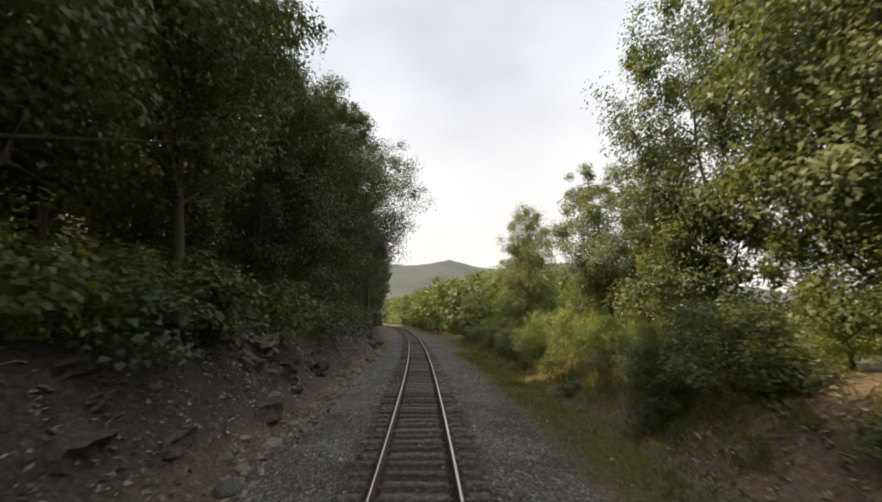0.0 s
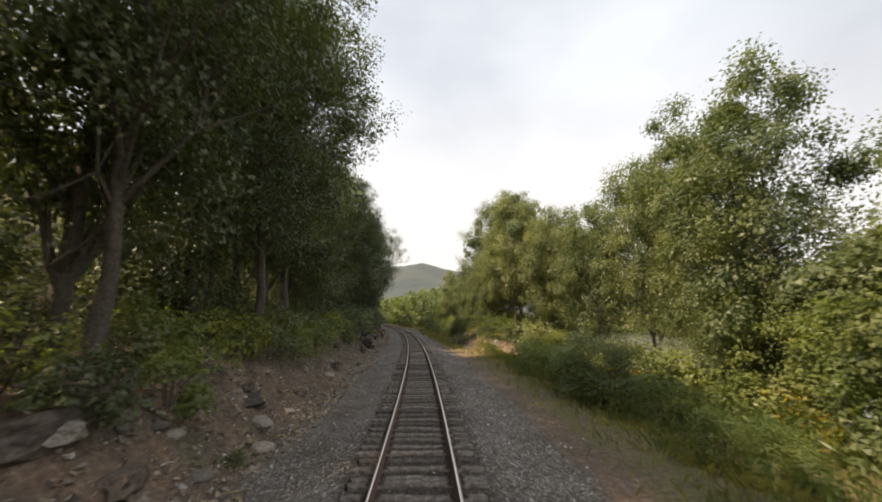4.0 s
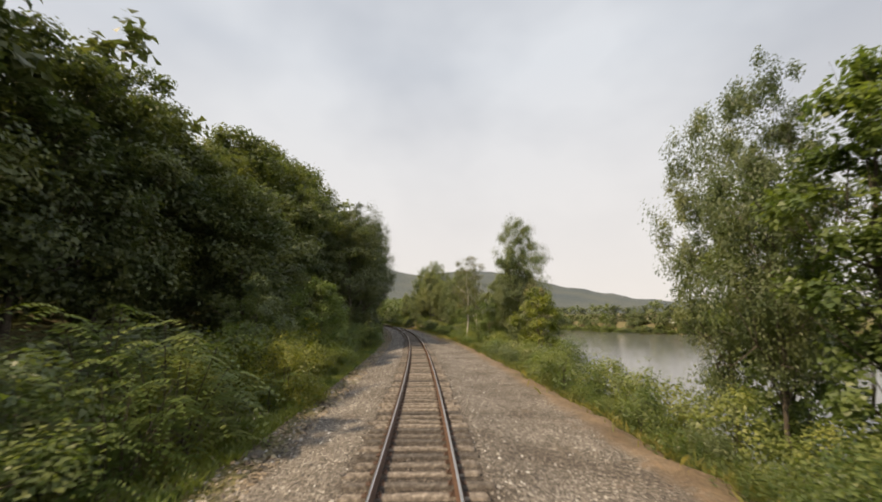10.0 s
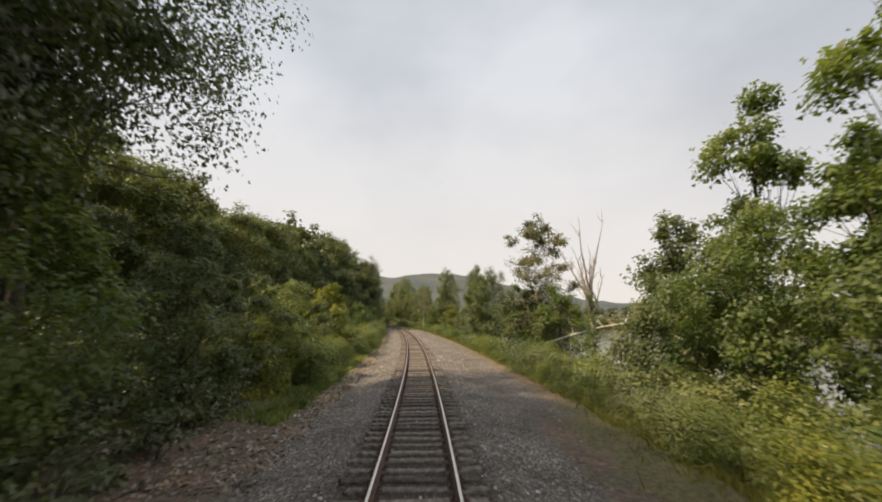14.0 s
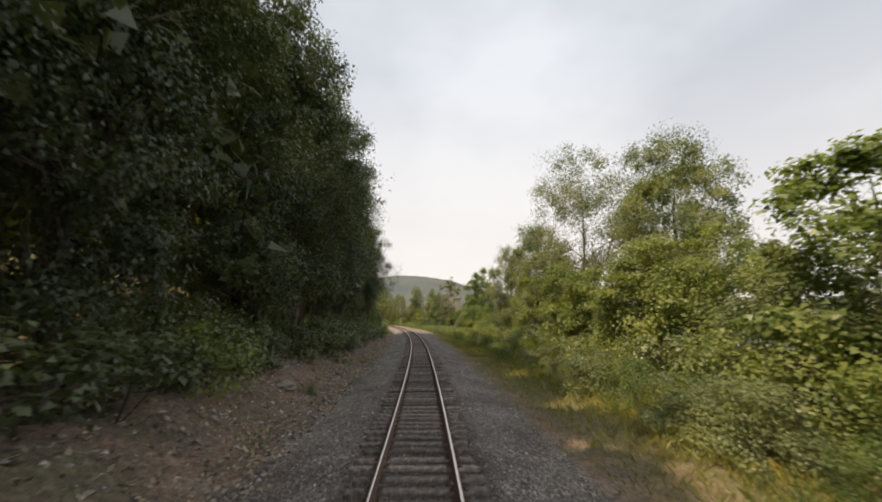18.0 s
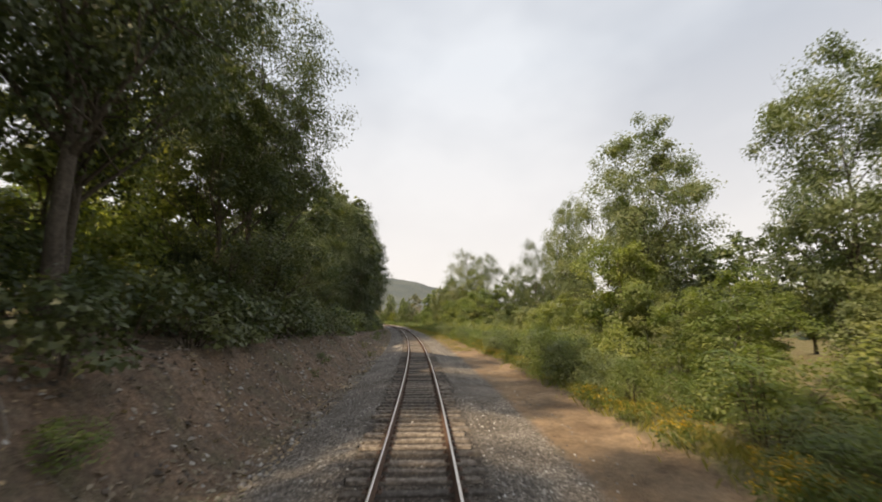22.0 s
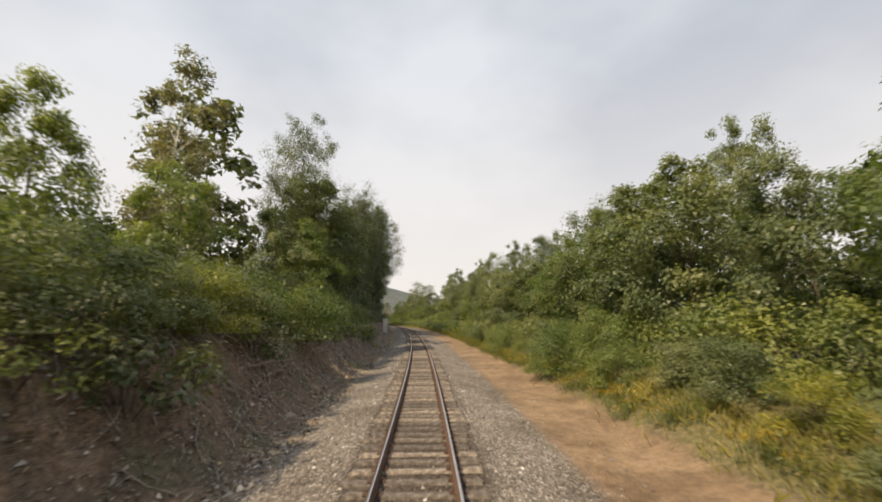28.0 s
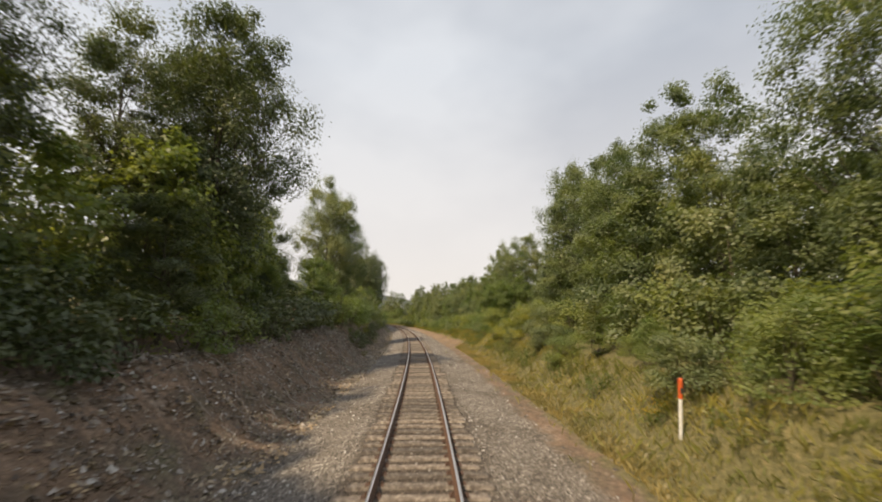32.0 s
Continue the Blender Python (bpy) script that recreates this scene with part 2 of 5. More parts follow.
ls.new(soil.outputs["Fac"], shade_cut_r.inputs["Fac"])
earth = mix(ns, ls, zone.outputs["Alpha"], earth, shade_cut_r.outputs["Color"])
col = mix(ns, ls, masked("Blue"), earth, turf_r.outputs["Color"])
# gravel is darker along the middle of the track
bed_dark = ns.new("ShaderNodeAttribute")
bed_dark.attribute_name = "bed"
gravel = mix(ns, ls, bed_dark.outputs["Fac"], gravel, mix(ns, ls, 1.0, gravel, (0.42, 0.38, 0.35), "MULTIPLY"))
col = mix(ns, ls, masked("Red"), col, gravel)
rut = node(ns, "ShaderNodeTexNoise", Scale=2.2, Detail=6.0, Roughness=0.7)
ls.new(co, rut.inputs["Vector"])
rut_r = ramp(ns, (0.32, (0.66, 0.64, 0.62)), (0.5, (0.98, 0.97, 0.95)), (0.68, (1.18, 1.16, 1.12)))
ls.new(rut.outputs["Fac"], rut_r.inputs["Fac"])
sand = mix(ns, ls, 1.0, mix(ns, ls, 1.0, sand_r.outputs["Color"], patch_r.outputs["Color"], "MULTIPLY"), rut_r.outputs["Color"], "MULTIPLY")
col = mix(ns, ls, masked("Green"), col, sand)
ls.new(col, b.inputs["Base Color"])
hsum = ns.new("ShaderNodeMath")
hsum.operation = "ADD"
ls.new(soil.outputs["Fac"], hsum.inputs[0])
ls.new(chips.outputs["Distance"], hsum.inputs[1])
bump(ns, ls, b, hsum.outputs["Value"], 0.7, 0.05)
M_GROUND = m

# far wooded hills, the blue-grey of haze put into their base colour
m, ns, ls, b = material("haze_tinted_woods", 0.95)
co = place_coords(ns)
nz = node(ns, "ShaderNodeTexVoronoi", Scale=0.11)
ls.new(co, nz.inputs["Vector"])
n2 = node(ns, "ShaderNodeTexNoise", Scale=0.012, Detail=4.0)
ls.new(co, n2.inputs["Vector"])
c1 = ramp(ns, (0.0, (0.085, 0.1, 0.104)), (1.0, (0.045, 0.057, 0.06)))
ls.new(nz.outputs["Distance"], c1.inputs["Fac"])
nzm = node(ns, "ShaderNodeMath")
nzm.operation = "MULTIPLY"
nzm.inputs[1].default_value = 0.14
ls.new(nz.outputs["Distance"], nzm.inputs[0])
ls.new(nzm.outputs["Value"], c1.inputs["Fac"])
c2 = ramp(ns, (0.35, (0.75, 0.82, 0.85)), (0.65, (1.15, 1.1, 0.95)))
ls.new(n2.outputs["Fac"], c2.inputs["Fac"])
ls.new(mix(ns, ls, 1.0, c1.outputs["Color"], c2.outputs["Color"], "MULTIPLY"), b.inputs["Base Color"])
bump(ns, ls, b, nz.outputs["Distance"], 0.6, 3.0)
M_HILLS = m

# ---- building helpers ----
rng = np.random.default_rng(7)


def mesh_from(name, verts, faces, mats, face_mats=None, smooth=False):
    """A mesh from arrays: verts (n, 3); faces (m, 3 or 4), or a list of both kinds."""
    me = bpy.data.meshes.new(name)
    verts = np.asarray(verts, dtype=np.float32)
    groups = faces if isinstance(faces, list) else [np.asarray(faces)]
    groups = [np.asarray(g, dtype=np.int32) for g in groups if len(g)]
    loops = np.concatenate([g.ravel() for g in groups])
    sizes = np.concatenate([np.full(len(g), g.shape[1], dtype=np.int32) for g in groups])
    starts = np.concatenate([[0], np.cumsum(sizes)[:-1]]).astype(np.int32)
    me.vertices.add(len(verts))
    me.vertices.foreach_set("co", verts.ravel())
    me.loops.add(len(loops))
    me.loops.foreach_set("vertex_index", loops)
    me.polygons.add(len(sizes))
    me.polygons.foreach_set("loop_start", starts)
    if face_mats is not None:
        me.polygons.foreach_set("material_index", np.asarray(face_mats, dtype=np.int32))
    if smooth:
        me.polygons.foreach_set("use_smooth", np.ones(len(sizes), dtype=bool))
    for mt in (mats if isinstance(mats, (list, tuple)) else [mats]):
        me.materials.append(mt)
    me.update(calc_edges=True)
    me.validate()
    return me


def part(name, bm, mat, parent, label=""):
    """Links a bmesh (or a finished mesh) as one mesh object under a thing."""
    if isinstance(bm, bpy.types.Mesh):
        me = bm
    else:
        me = bpy.data.meshes.new(name)
        bm.to_mesh(me)
        bm.free()
        me.materials.append(mat)
    ob = new(name, me)
    ob.parent = parent
    return tagged(ob, label)


def thing(name, label, category, m=None, group=""):
    ob = new(name)
    ob.empty_display_size = 0.2
    if m is not None:
        ob.matrix_basis = m
    return tagged(ob, label, category, group)


def box(bm, size, centre=(0, 0, 0), bevel=0.0, turn=None):
    made = bmesh.ops.create_cube(bm, size=1.0)["verts"]
    bmesh.ops.scale(bm, vec=size, verts=made)
    if bevel:
        edges = list({e for v in made for e in v.link_edges})
        made = list({v for f in bmesh.ops.bevel(bm, geom=edges, offset=bevel, segments=2, affect="EDGES")["faces"] for v in f.verts} | {v for v in made if v.is_valid})
    if turn is not None:
        bmesh.ops.transform(bm, matrix=turn, verts=made)
    bmesh.ops.translate(bm, vec=centre, verts=made)
    return made


def boxed(size, centre=(0, 0, 0), bevel=0.0, turn=None):
    bm = bmesh.new()
    box(bm, size, centre, bevel, turn)
    return bm


def rod(bm, a, b, r0, r1, sides=10):
    a, b = Vector(a), Vector(b)
    way = b - a
    made = bmesh.ops.create_cone(bm, cap_ends=True, segments=sides, radius1=r0, radius2=r1, depth=way.length)["verts"]
    bmesh.ops.transform(bm, matrix=Matrix.Translation((a + b) / 2) @ way.to_track_quat("Z", "Y").to_matrix().to_4x4(), verts=made)


def tubes(paths, sides=6):
    """Tapered tubes: each path is a list of (point, radius)."""
    V, F, n = [], [], 0
    ring = np.linspace(0, 2 * np.pi, sides, endpoint=False)
    for path in paths:
        pts = np.array([p for p, r in path], dtype=float)
        rad = np.array([r for p, r in path], dtype=float)
        way = np.gradient(pts, axis=0)
        way /= np.linalg.norm(way, axis=1)[:, None] + 1e-9
        side = np.cross(way, [0.31, 0.17, 0.93])
        bad = np.linalg.norm(side, axis=1) < 0.15
        side[bad] = np.cross(way[bad], [1, 0, 0])
        side /= np.linalg.norm(side, axis=1)[:, None]
        other = np.cross(way, side)
        v = pts[:, None] + rad[:, None, None] * (np.cos(ring)[None, :, None] * side[:, None] + np.sin(ring)[None, :, None] * other[:, None])
        V.append(v.reshape(-1, 3))
        k = np.arange(len(pts) - 1)[:, None] * sides
        j = np.arange(sides)[None]
        F.append(np.stack([k + j, k + (j + 1) % sides, k + sides + (j + 1) % sides, k + sides + j], -1).reshape(-1, 4) + n)
        n += len(pts) * sides
    return np.concatenate(V), np.concatenate(F)


def leaves(centres, facing, length, width, spread=0.7, droop=0.0, plain=False):
    """One small folded blade for each centre: base, two sides, tip."""
    n = len(centres)
    nor = facing + rng.normal(0, spread, (n, 3))
    nor /= np.linalg.norm(nor, axis=1)[:, None] + 1e-9
    tan = np.cross(nor, rng.normal(0, 1, (n, 3)))
    tan[:, 2] -= droop
    tan /= np.linalg.norm(tan, axis=1)[:, None] + 1e-9
    sid = np.cross(nor, tan)
    ln = (length * rng.uniform(0.65, 1.3, n))[:, None]
    wd = (width * rng.uniform(0.7, 1.25, n))[:, None]
    up = nor * wd * 0.28
    v = np.stack([centres - tan * ln / 2, centres + sid * wd / 2 + up + tan * ln * 0.05, centres + tan * ln / 2, centres - sid * wd / 2 + up + tan * ln * 0.05], 1)
    if plain:
        v = v[:, [0, 1, 3]]
        v[:, 0] = centres + tan * ln * 0.55
        v[:, 1:] -= (tan * ln * 0.4)[:, None]
        return v.reshape(-1, 3), np.arange(n * 3).reshape(n, 3)
    return v.reshape(-1, 3), np.arange(n * 4).reshape(n, 4)


# ---- lie of the land ----
L_BANK_U = [-1600, -530, -490, -470, -455, -440, -430, -415, -400, -375, -360, -330, -300, -280, -250, -215, -200, -185, -100, -90, -75, -60, -40, -20, -5, 10, 60, 200, 1600]
L_BANK_H = [1.0, 1.5, 2.0, 2.6, 3.2, 3.5, 3.0, 2.7, 2.5, 2.2, 2.4, 2.2, 1.8, 1.2, 0.8, 0.5, 0.2, -0.3, -0.3, 0.0, 0.5, 1.1, 1.8, 2.0, 2.4, 2.7, 2.5, 1.0, 1.0]
R_BANK_U = [-1600, -530, -480, -450, -430, -400, -350, -300, -260, -230, -180, -100, -60, -30, -15, -8, 0, 15, 30, 60, 1600]
R_BANK_H = [0.5, 1.2, 1.8, 1.6, 1.0, 0.2, 0.0, -0.3, -0.4, -1.0, -1.6, -1.6, -1.0, -0.6, -0.1, 0.9, 1.6, 1.6, 1.0, 0.3, 0.0]
SHORE_U = [-1600, -330, -300, -260, -230, -210, -190, -150, -110, -80, -40, -10, 20, 60, 200, 1600]
SHORE_L = [170, 170, 120, 70, 44, 27, 18, 16, 15.5, 18, 20, 22, 25, 30, 60, 200]
FAR_U = [-1600, -330, -200, -120, -60, 0, 60, 200, 1600]
FAR_L = [330, 320, 210, 160, 130, 100, 92, 130, 330]
FLAT_U = [-1600, -210, -190, -100, -85, 1600]
FLAT_L = [9, 9, 14, 14, 9, 9]
WATER = -3.0


def smooth(a, b, x):
    s = np.clip((x - a) / (b - a), 0, 1)
    return s * s * (3 - 2 * s)


def wavy(x, y, k, seed):
    """Cheap rolling unevenness."""
    return (np.sin(x * k + seed) * np.cos(y * k * 1.13 + seed * 1.7) + 0.5 * np.sin(x * k * 2.3 + y * k * 1.9 + seed * 2.1) + 0.25 * np.sin(x * k * 5.1 - y * k * 4.3 + seed)) / 1.75


def land(u, lat):
    u, lat = np.broadcast_arrays(np.asarray(u, float), np.asarray(lat, float))
    x, y = at_many(u, lat)
    a = np.abs(lat)
    z = np.interp(a, [0, 1.2, 1.5, 2.2, 3.0, 3.8], [-0.055, -0.055, -0.075, -0.16, -0.3, -0.32])
    lb, rb = np.interp(u, L_BANK_U, L_BANK_H), np.interp(u, R_BANK_U, R_BANK_H)
    left = -0.32 + (lb + 0.32) * smooth(4.0, 7.2, a)
    flat = np.interp(u, FLAT_U, FLAT_L)
    left = left + np.clip(a - flat, 0, 75) * np.interp(u, [-280, -220], [0.14, 0.36])
    shore, far = np.interp(u, SHORE_U, SHORE_L), np.interp(u, FAR_U, FAR_L)
    right = -0.32 + (rb + 0.32) * smooth(5.6, 9.0, a)
    right = right + (WATER - 1.2 - right) * smooth(shore - 9, shore + 3, a)
    right = right + (1.2 - WATER + 1.2) * smooth(far - 2, far + 6, a) + np.clip(a - far - 6, 0, 120) * 0.05
    z = np.where(a > 3.8, np.where(lat < 0, left, right), z)
    rough = smooth(3.6, 6.5, a) * (0.16 * wavy(x, y, 1.1, 1.0) + (0.1 + 0.12 * smooth(-70, -40, u) * (lat < 0)) * wavy(x, y, 2.9, 4.0)) + smooth(9, 25, a) * 0.7 * wavy(x, y, 0.22, 2.0)
    return z + rough + 0.018 * wavy(x, y, 4.1, 3.0) * smooth(1.3, 1.9, a)


def land_at(u, lat):
    return float(land(u, lat))


SAND_U = [-1600, -530, -500, -472, -452, -300, -280, -262, -250, -200, -190, -150, -110, -95, -80, -20, -17, -10, -5, 1600]
SAND_W = [0, 0, 0.1, 0.22, 0.75, 0.75, 0.7, 0.35, 0.2, 0.15, 0.24, 0.3, 0.3, 0.3, 0.1, 0.05, 0.6, 0.6, 0.0, 0]
TURF_U = [-1600, -530, -490, -475, -300, -270, -250, -200, -180, -100, -60, -24, -14, 8, 20, 40, 1600]
TURF_W = [0.7, 0.75, 0.75, 0.5, 0.42, 0.5, 0.7, 0.7, 0.45, 0.4, 0.6, 0.5, 0.2, 0.15, 0.6, 0.75, 0.6]


def path_gap(u, lat):
    """Distance from the footpath that climbs the bank."""
    return np.where((np.asarray(lat) > 6.4) & (np.asarray(lat) < 17), np.abs(np.asarray(u) - np.interp(lat, [6.4, 7.4, 9.0, 12.7, 17.0], [-470.5, -469.3, -467.2, -464.2, -461.5])), 99.0)


def zones(u, lat):
    a = np.abs(lat)
    sand = np.interp(u, SAND_U, SAND_W) * smooth(2.9, 4.2, lat - 0.8 * smooth(-200, -185, u) * (1 - smooth(-95, -80, u))) * (1 - smooth(6.0, 7.0, lat))
    sand = np.maximum(sand, 0.5 * smooth(-196, -186, u) * (1 - smooth(-92, -76, u)) * smooth(4.8, 5.6, lat) * (1 - smooth(7.0, 8.0, lat)))
    gravel = (1 - smooth(3.0, 4.3, a)) * 0.9
    gravel = np.maximum(gravel, 0.66 * smooth(-200, -186, u) * (1 - smooth(-92, -76, u)) * (lat > 0) * (1 - smooth(5.0, 6.6, lat)))
    turf = np.where(lat > 0, np.interp(u, TURF_U, TURF_W) * smooth(3.6, 5.0, lat) + 0.3 * smooth(6.0, 7.5, lat) * (1 - smooth(-24, -16, u) * (1 - smooth(6, 14, u))), 0.12)
    turf = np.where((lat > 3.7) & (lat < 6.0) & (u > -11) & (u < 40), 0.7, turf)
    open_left = smooth(-195, -180, u) * (1 - smooth(-100, -85, u))
    turf = np.where((lat < -3.4) & (lat > -10), np.maximum(turf, open_left * 0.75), turf)
    turf = np.where(a > np.where(lat > 0, 12, 15), 0.6, turf)
    gravel = np.maximum(gravel, 0.72 * (1 - smooth(0.7, 1.5, path_gap(u, lat))))
    # where the cut's dark earth lies, shade of the overhang included
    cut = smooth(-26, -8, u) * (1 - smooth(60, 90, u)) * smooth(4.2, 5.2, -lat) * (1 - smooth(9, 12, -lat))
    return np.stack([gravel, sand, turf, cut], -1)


urows = np.concatenate([np.arange(-1500, -600, 60), np.arange(-600, -540, 10), np.arange(-540, 90, 0.9), np.arange(90, 240, 8), np.arange(240, 1560, 60)])
lcols = np.array([-600, -420, -300, -220, -160, -120, -95, -78, -64, -52, -43, -36, -30, -25, -21, -17.5, -14.5, -12, -10.5, -9.5, -8.7, -8, -7.4, -6.9, -6.4, -5.9, -5.4, -4.9, -4.4, -4,
                  -3.6, -3.2, -2.8, -2.4, -2.0, -1.6, -1.3, -0.6, 0, 0.6, 1.3, 1.6, 2.0, 2.4, 2.8, 3.2, 3.6, 4, 4.5, 5, 5.5, 6, 6.5, 7, 7.6, 8.2, 9, 10, 11.5, 13, 15, 17, 19, 22, 26, 31, 37, 45, 55, 67, 80])
lcols = np.concatenate([lcols, np.arange(90, 350, 6.5), [380, 430, 520, 700, 1000, 1500]])
UG, LG = np.meshgrid(urows, lcols, indexing="ij")
gx, gy = at_many(UG, LG)
gv = np.stack([gx, gy, land(UG, LG)], -1).reshape(-1, 3)
nu, nl = UG.shape
ii, jj = np.meshgrid(np.arange(nu - 1), np.arange(nl - 1), indexing="ij")
gf = np.stack([ii * nl + jj, ii * nl + jj + 1, (ii + 1) * nl + jj + 1, (ii + 1) * nl + jj], -1).reshape(-1, 4)
me = mesh_from("ground", gv, gf, M_GROUND, smooth=True)
bed = me.attributes.new("bed", "FLOAT", "POINT")
bed.data.foreach_set("value", (1 - smooth(1.15, 1.7, np.abs(LG))).reshape(-1).astype(np.float32))
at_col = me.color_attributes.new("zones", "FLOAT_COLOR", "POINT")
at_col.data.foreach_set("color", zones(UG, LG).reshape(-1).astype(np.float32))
tagged(new("ground", me), "brown earth with ballast gravel and grassy verges", "ground", kind="structure")

# river
wu = np.concatenate([np.arange(-700, -300, 40), np.arange(-300, 300, 12), np.arange(300, 1000, 60)])
wl_ = np.linspace(0, 1, 12)
WU, WF = np.meshgrid(wu, wl_, indexing="ij")
WL = np.interp(WU, SHORE_U, SHORE_L) - 6 + WF * (np.interp(WU, FAR_U, FAR_L) - np.interp(WU, SHORE_U, SHORE_L) + 14)
wx, wy = at_many(WU, WL)
nu, nl = WU.shape
ii, jj = np.meshgrid(np.arange(nu - 1), np.arange(nl - 1), indexing="ij")
wf = np.stack([ii * nl + jj, ii * nl + jj + 1, (ii + 1) * nl + jj + 1, (ii + 1) * nl + jj], -1).reshape(-1, 4)
me = mesh_from("water", np.stack([wx, wy, np.full_like(wx, WATER)], -1).reshape(-1, 3), wf, M_WATER)
tagged(new("water", me), "calm grey river reflecting the pale sky", "river", kind="structure")

# far hills all round, by their height over the horizon in each direction
HB = [-180, -120, -60, -20, -4, 2, 5, 8, 11, 13, 18, 21, 24, 27, 31, 37, 42, 52, 70, 100, 140, 180]
HE = [3, 4, 6, 6, 5.6, 5.8, 6.2, 5.5, 5.2, 5.5, 5.7, 5.4, 4.7, 4.0, 3.1, 2.1, 1.5, 1.6, 2.2, 2.5, 2.5, 3]
bb = np.radians(np.arange(-180, 180, 0.75))
rads = np.array([650, 760, 880, 1010, 1150, 1300, 1420, 1520, 1650, 1900])
prof = np.array([-0.06, 0.12, 0.36, 0.6, 0.82, 0.96, 1.0, 0.98, 0.9, 0.5])
BG, RG = np.meshgrid(bb, rads, indexing="ij")
HH = np.interp(np.degrees(BG), HB, HE)
HZ = 1420 * np.tan(np.radians(HH)) * prof[None, :] + 3 + 6 * wavy(BG * 900, RG, 0.02, 2.0) + 2.2 * wavy(BG * 900, RG, 0.11, 5.0)
hv = np.stack([-60 + RG * np.sin(BG), -250 + RG * np.cos(BG), HZ], -1).reshape(-1, 3)
nu, nl = BG.shape
ii, jj = np.meshgrid(np.arange(nu), np.arange(nl - 1), indexing="ij")
hf = np.stack([ii * nl + jj, ((ii + 1) % nu) * nl + jj, ((ii + 1) % nu) * nl + jj + 1, ii * nl + jj + 1], -1).reshape(-1, 4)
tagged(new("backdrop", mesh_from("backdrop", hv, hf, M_HILLS, smooth=True)), "distant wooded hills with a blue-grey haze tint in their colour", "hills", kind="structure")


# ---- plants ----
def tree_meshes(seed, H, R, base, clusters, per, leaf, mat, bark=None, shape="round", lean=0.0, sparse=0.0, droop=0.0, trunk_r=0.0, limbs=22):
    """Trunk with limbs, and a crown of many leaf clumps with an uneven outline. Returns the two meshes."""
    g = np.random.default_rng(seed)
    global rng
    rng = g
    tr = trunk_r or H * 0.0125
    top = H * (0.9 if shape != "round" else 0.82)
    if SOWN[0] and H < 8:
        per, leaf = int(per * 0.55), leaf * 1.3
    k = 7
    zs = np.linspace(0, top, k)
    wob = np.cumsum(g.normal(0, H * 0.008, (k, 2)), 0)
    wob -= wob[0]
    trunk = [((wob[i, 0] + lean * zs[i] ** 1.3 / H ** 0.3, wob[i, 1], zs[i] - 0.3 * (i == 0)), tr * (1.25 if i == 0 else 1.0) * (1 - 0.88 * zs[i] / top)) for i in range(k)]
    tp = np.array([p for p, r in trunk])
    paths = [trunk]
    ch = H - base
    # boughs: lobes set round the crown, each a cushion of leafy clumps with gaps between
    nl = max(9, clusters // 7)
    turn = (np.arange(nl) + g.uniform(0, 1)) * 2.39996 + g.normal(0, 0.25, nl)
    el = np.clip(1 - 2 * (np.arange(nl) + 0.5) / nl + g.normal(0, 0.05, nl), -1, 1)
    flat = np.sqrt(1 - el ** 2)
    ph = g.uniform(0, 6.28, 4)
    lump = 1 + 0.16 * np.sin(2 * turn + ph[0]) * np.cos(2.4 * el + ph[1]) + 0.1 * np.sin(5 * turn + ph[2] + 3 * el)
    rad = g.uniform(0.42, 0.8, nl) * lump
    lz = base + ch * (0.5 + 0.5 * el * g.uniform(0.75, 1.0, nl))
    f = np.clip((lz - base) / ch, 0, 1)
    if shape == "column":
        wid = R * (0.55 + 0.5 * np.sin(np.pi * np.clip(f, 0.02, 0.98)) ** 0.7)
    elif shape == "vase":
        wid = R * (0.5 + 0.75 * f)
    elif shape == "wall":
        wid = R * (1.05 - 0.45 * f ** 2.2)
    else:
        wid = np.full(nl, R)
    reach = np.maximum(flat, 0.35 if shape != "round" else 0.0) * rad * wid
    lobe = np.stack([np.cos(turn) * reach, np.sin(turn) * reach, lz], -1)
    lobe[:, 0] += np.interp(lz, tp[:, 2], tp[:, 0])
    lobe[:, 1] += np.interp(lz, tp[:, 2], tp[:, 1])
    lr = R * (0.5 if shape == "column" else 0.41) * g.uniform(0.72, 1.28, nl) * (1.12 - 0.3 * f)
    order = g.permutation(nl)
    for i in order[: min(nl, limbs)]:
        z0 = max(base * 0.8, lobe[i, 2] - g.uniform(0.12, 0.3) * ch)
        z0 = min(z0, top * 0.95)
        p0 = np.array([np.interp(z0, tp[:, 2], tp[:, 0]), np.interp(z0, tp[:, 2], tp[:, 1]), z0])
        r0 = tr * (1 - 0.88 * z0 / top) * 0.55
        mid = (p0 + lobe[i]) / 2 + g.normal(0, 0.02 * H, 3) + [0, 0, -0.02 * ch]
        paths.append([(p0, r0), (mid, r0 * 0.6), (lobe[i], r0 * 0.25)])
        for _ in range(3):
            e = lobe[i] + g.normal(0, 0.55, 3) * lr[i]
            paths.append([(mid, r0 * 0.4), ((mid + e) / 2 + g.normal(0, 0.12, 3), r0 * 0.24), (e, r0 * 0.08)])
    tv, tf = tubes(paths[:1] if limbs < 6 else paths, 5)
    m = clusters // nl
    d = g.normal(0, 1, (nl, m, 3))
    d[:, :, 2] = np.abs(d[:, :, 2]) * 1.1 - 0.5
    d[:, :, 0] += 0.45 * np.cos(turn)[:, None]
    d[:, :, 1] += 0.45 * np.sin(turn)[:, None]
    d /= np.linalg.norm(d, axis=2)[:, :, None] + 1e-9
    cc = (lobe[:, None] + d * (lr[:, None] * g.uniform(0.35, 1.0, (nl, m)))[:, :, None] * [1, 1, 0.95]).reshape(-1, 3)
    css = (lr[:, None] * g.uniform(0.38, 0.72, (nl, m))).ravel()
    nf = nl * m // 4
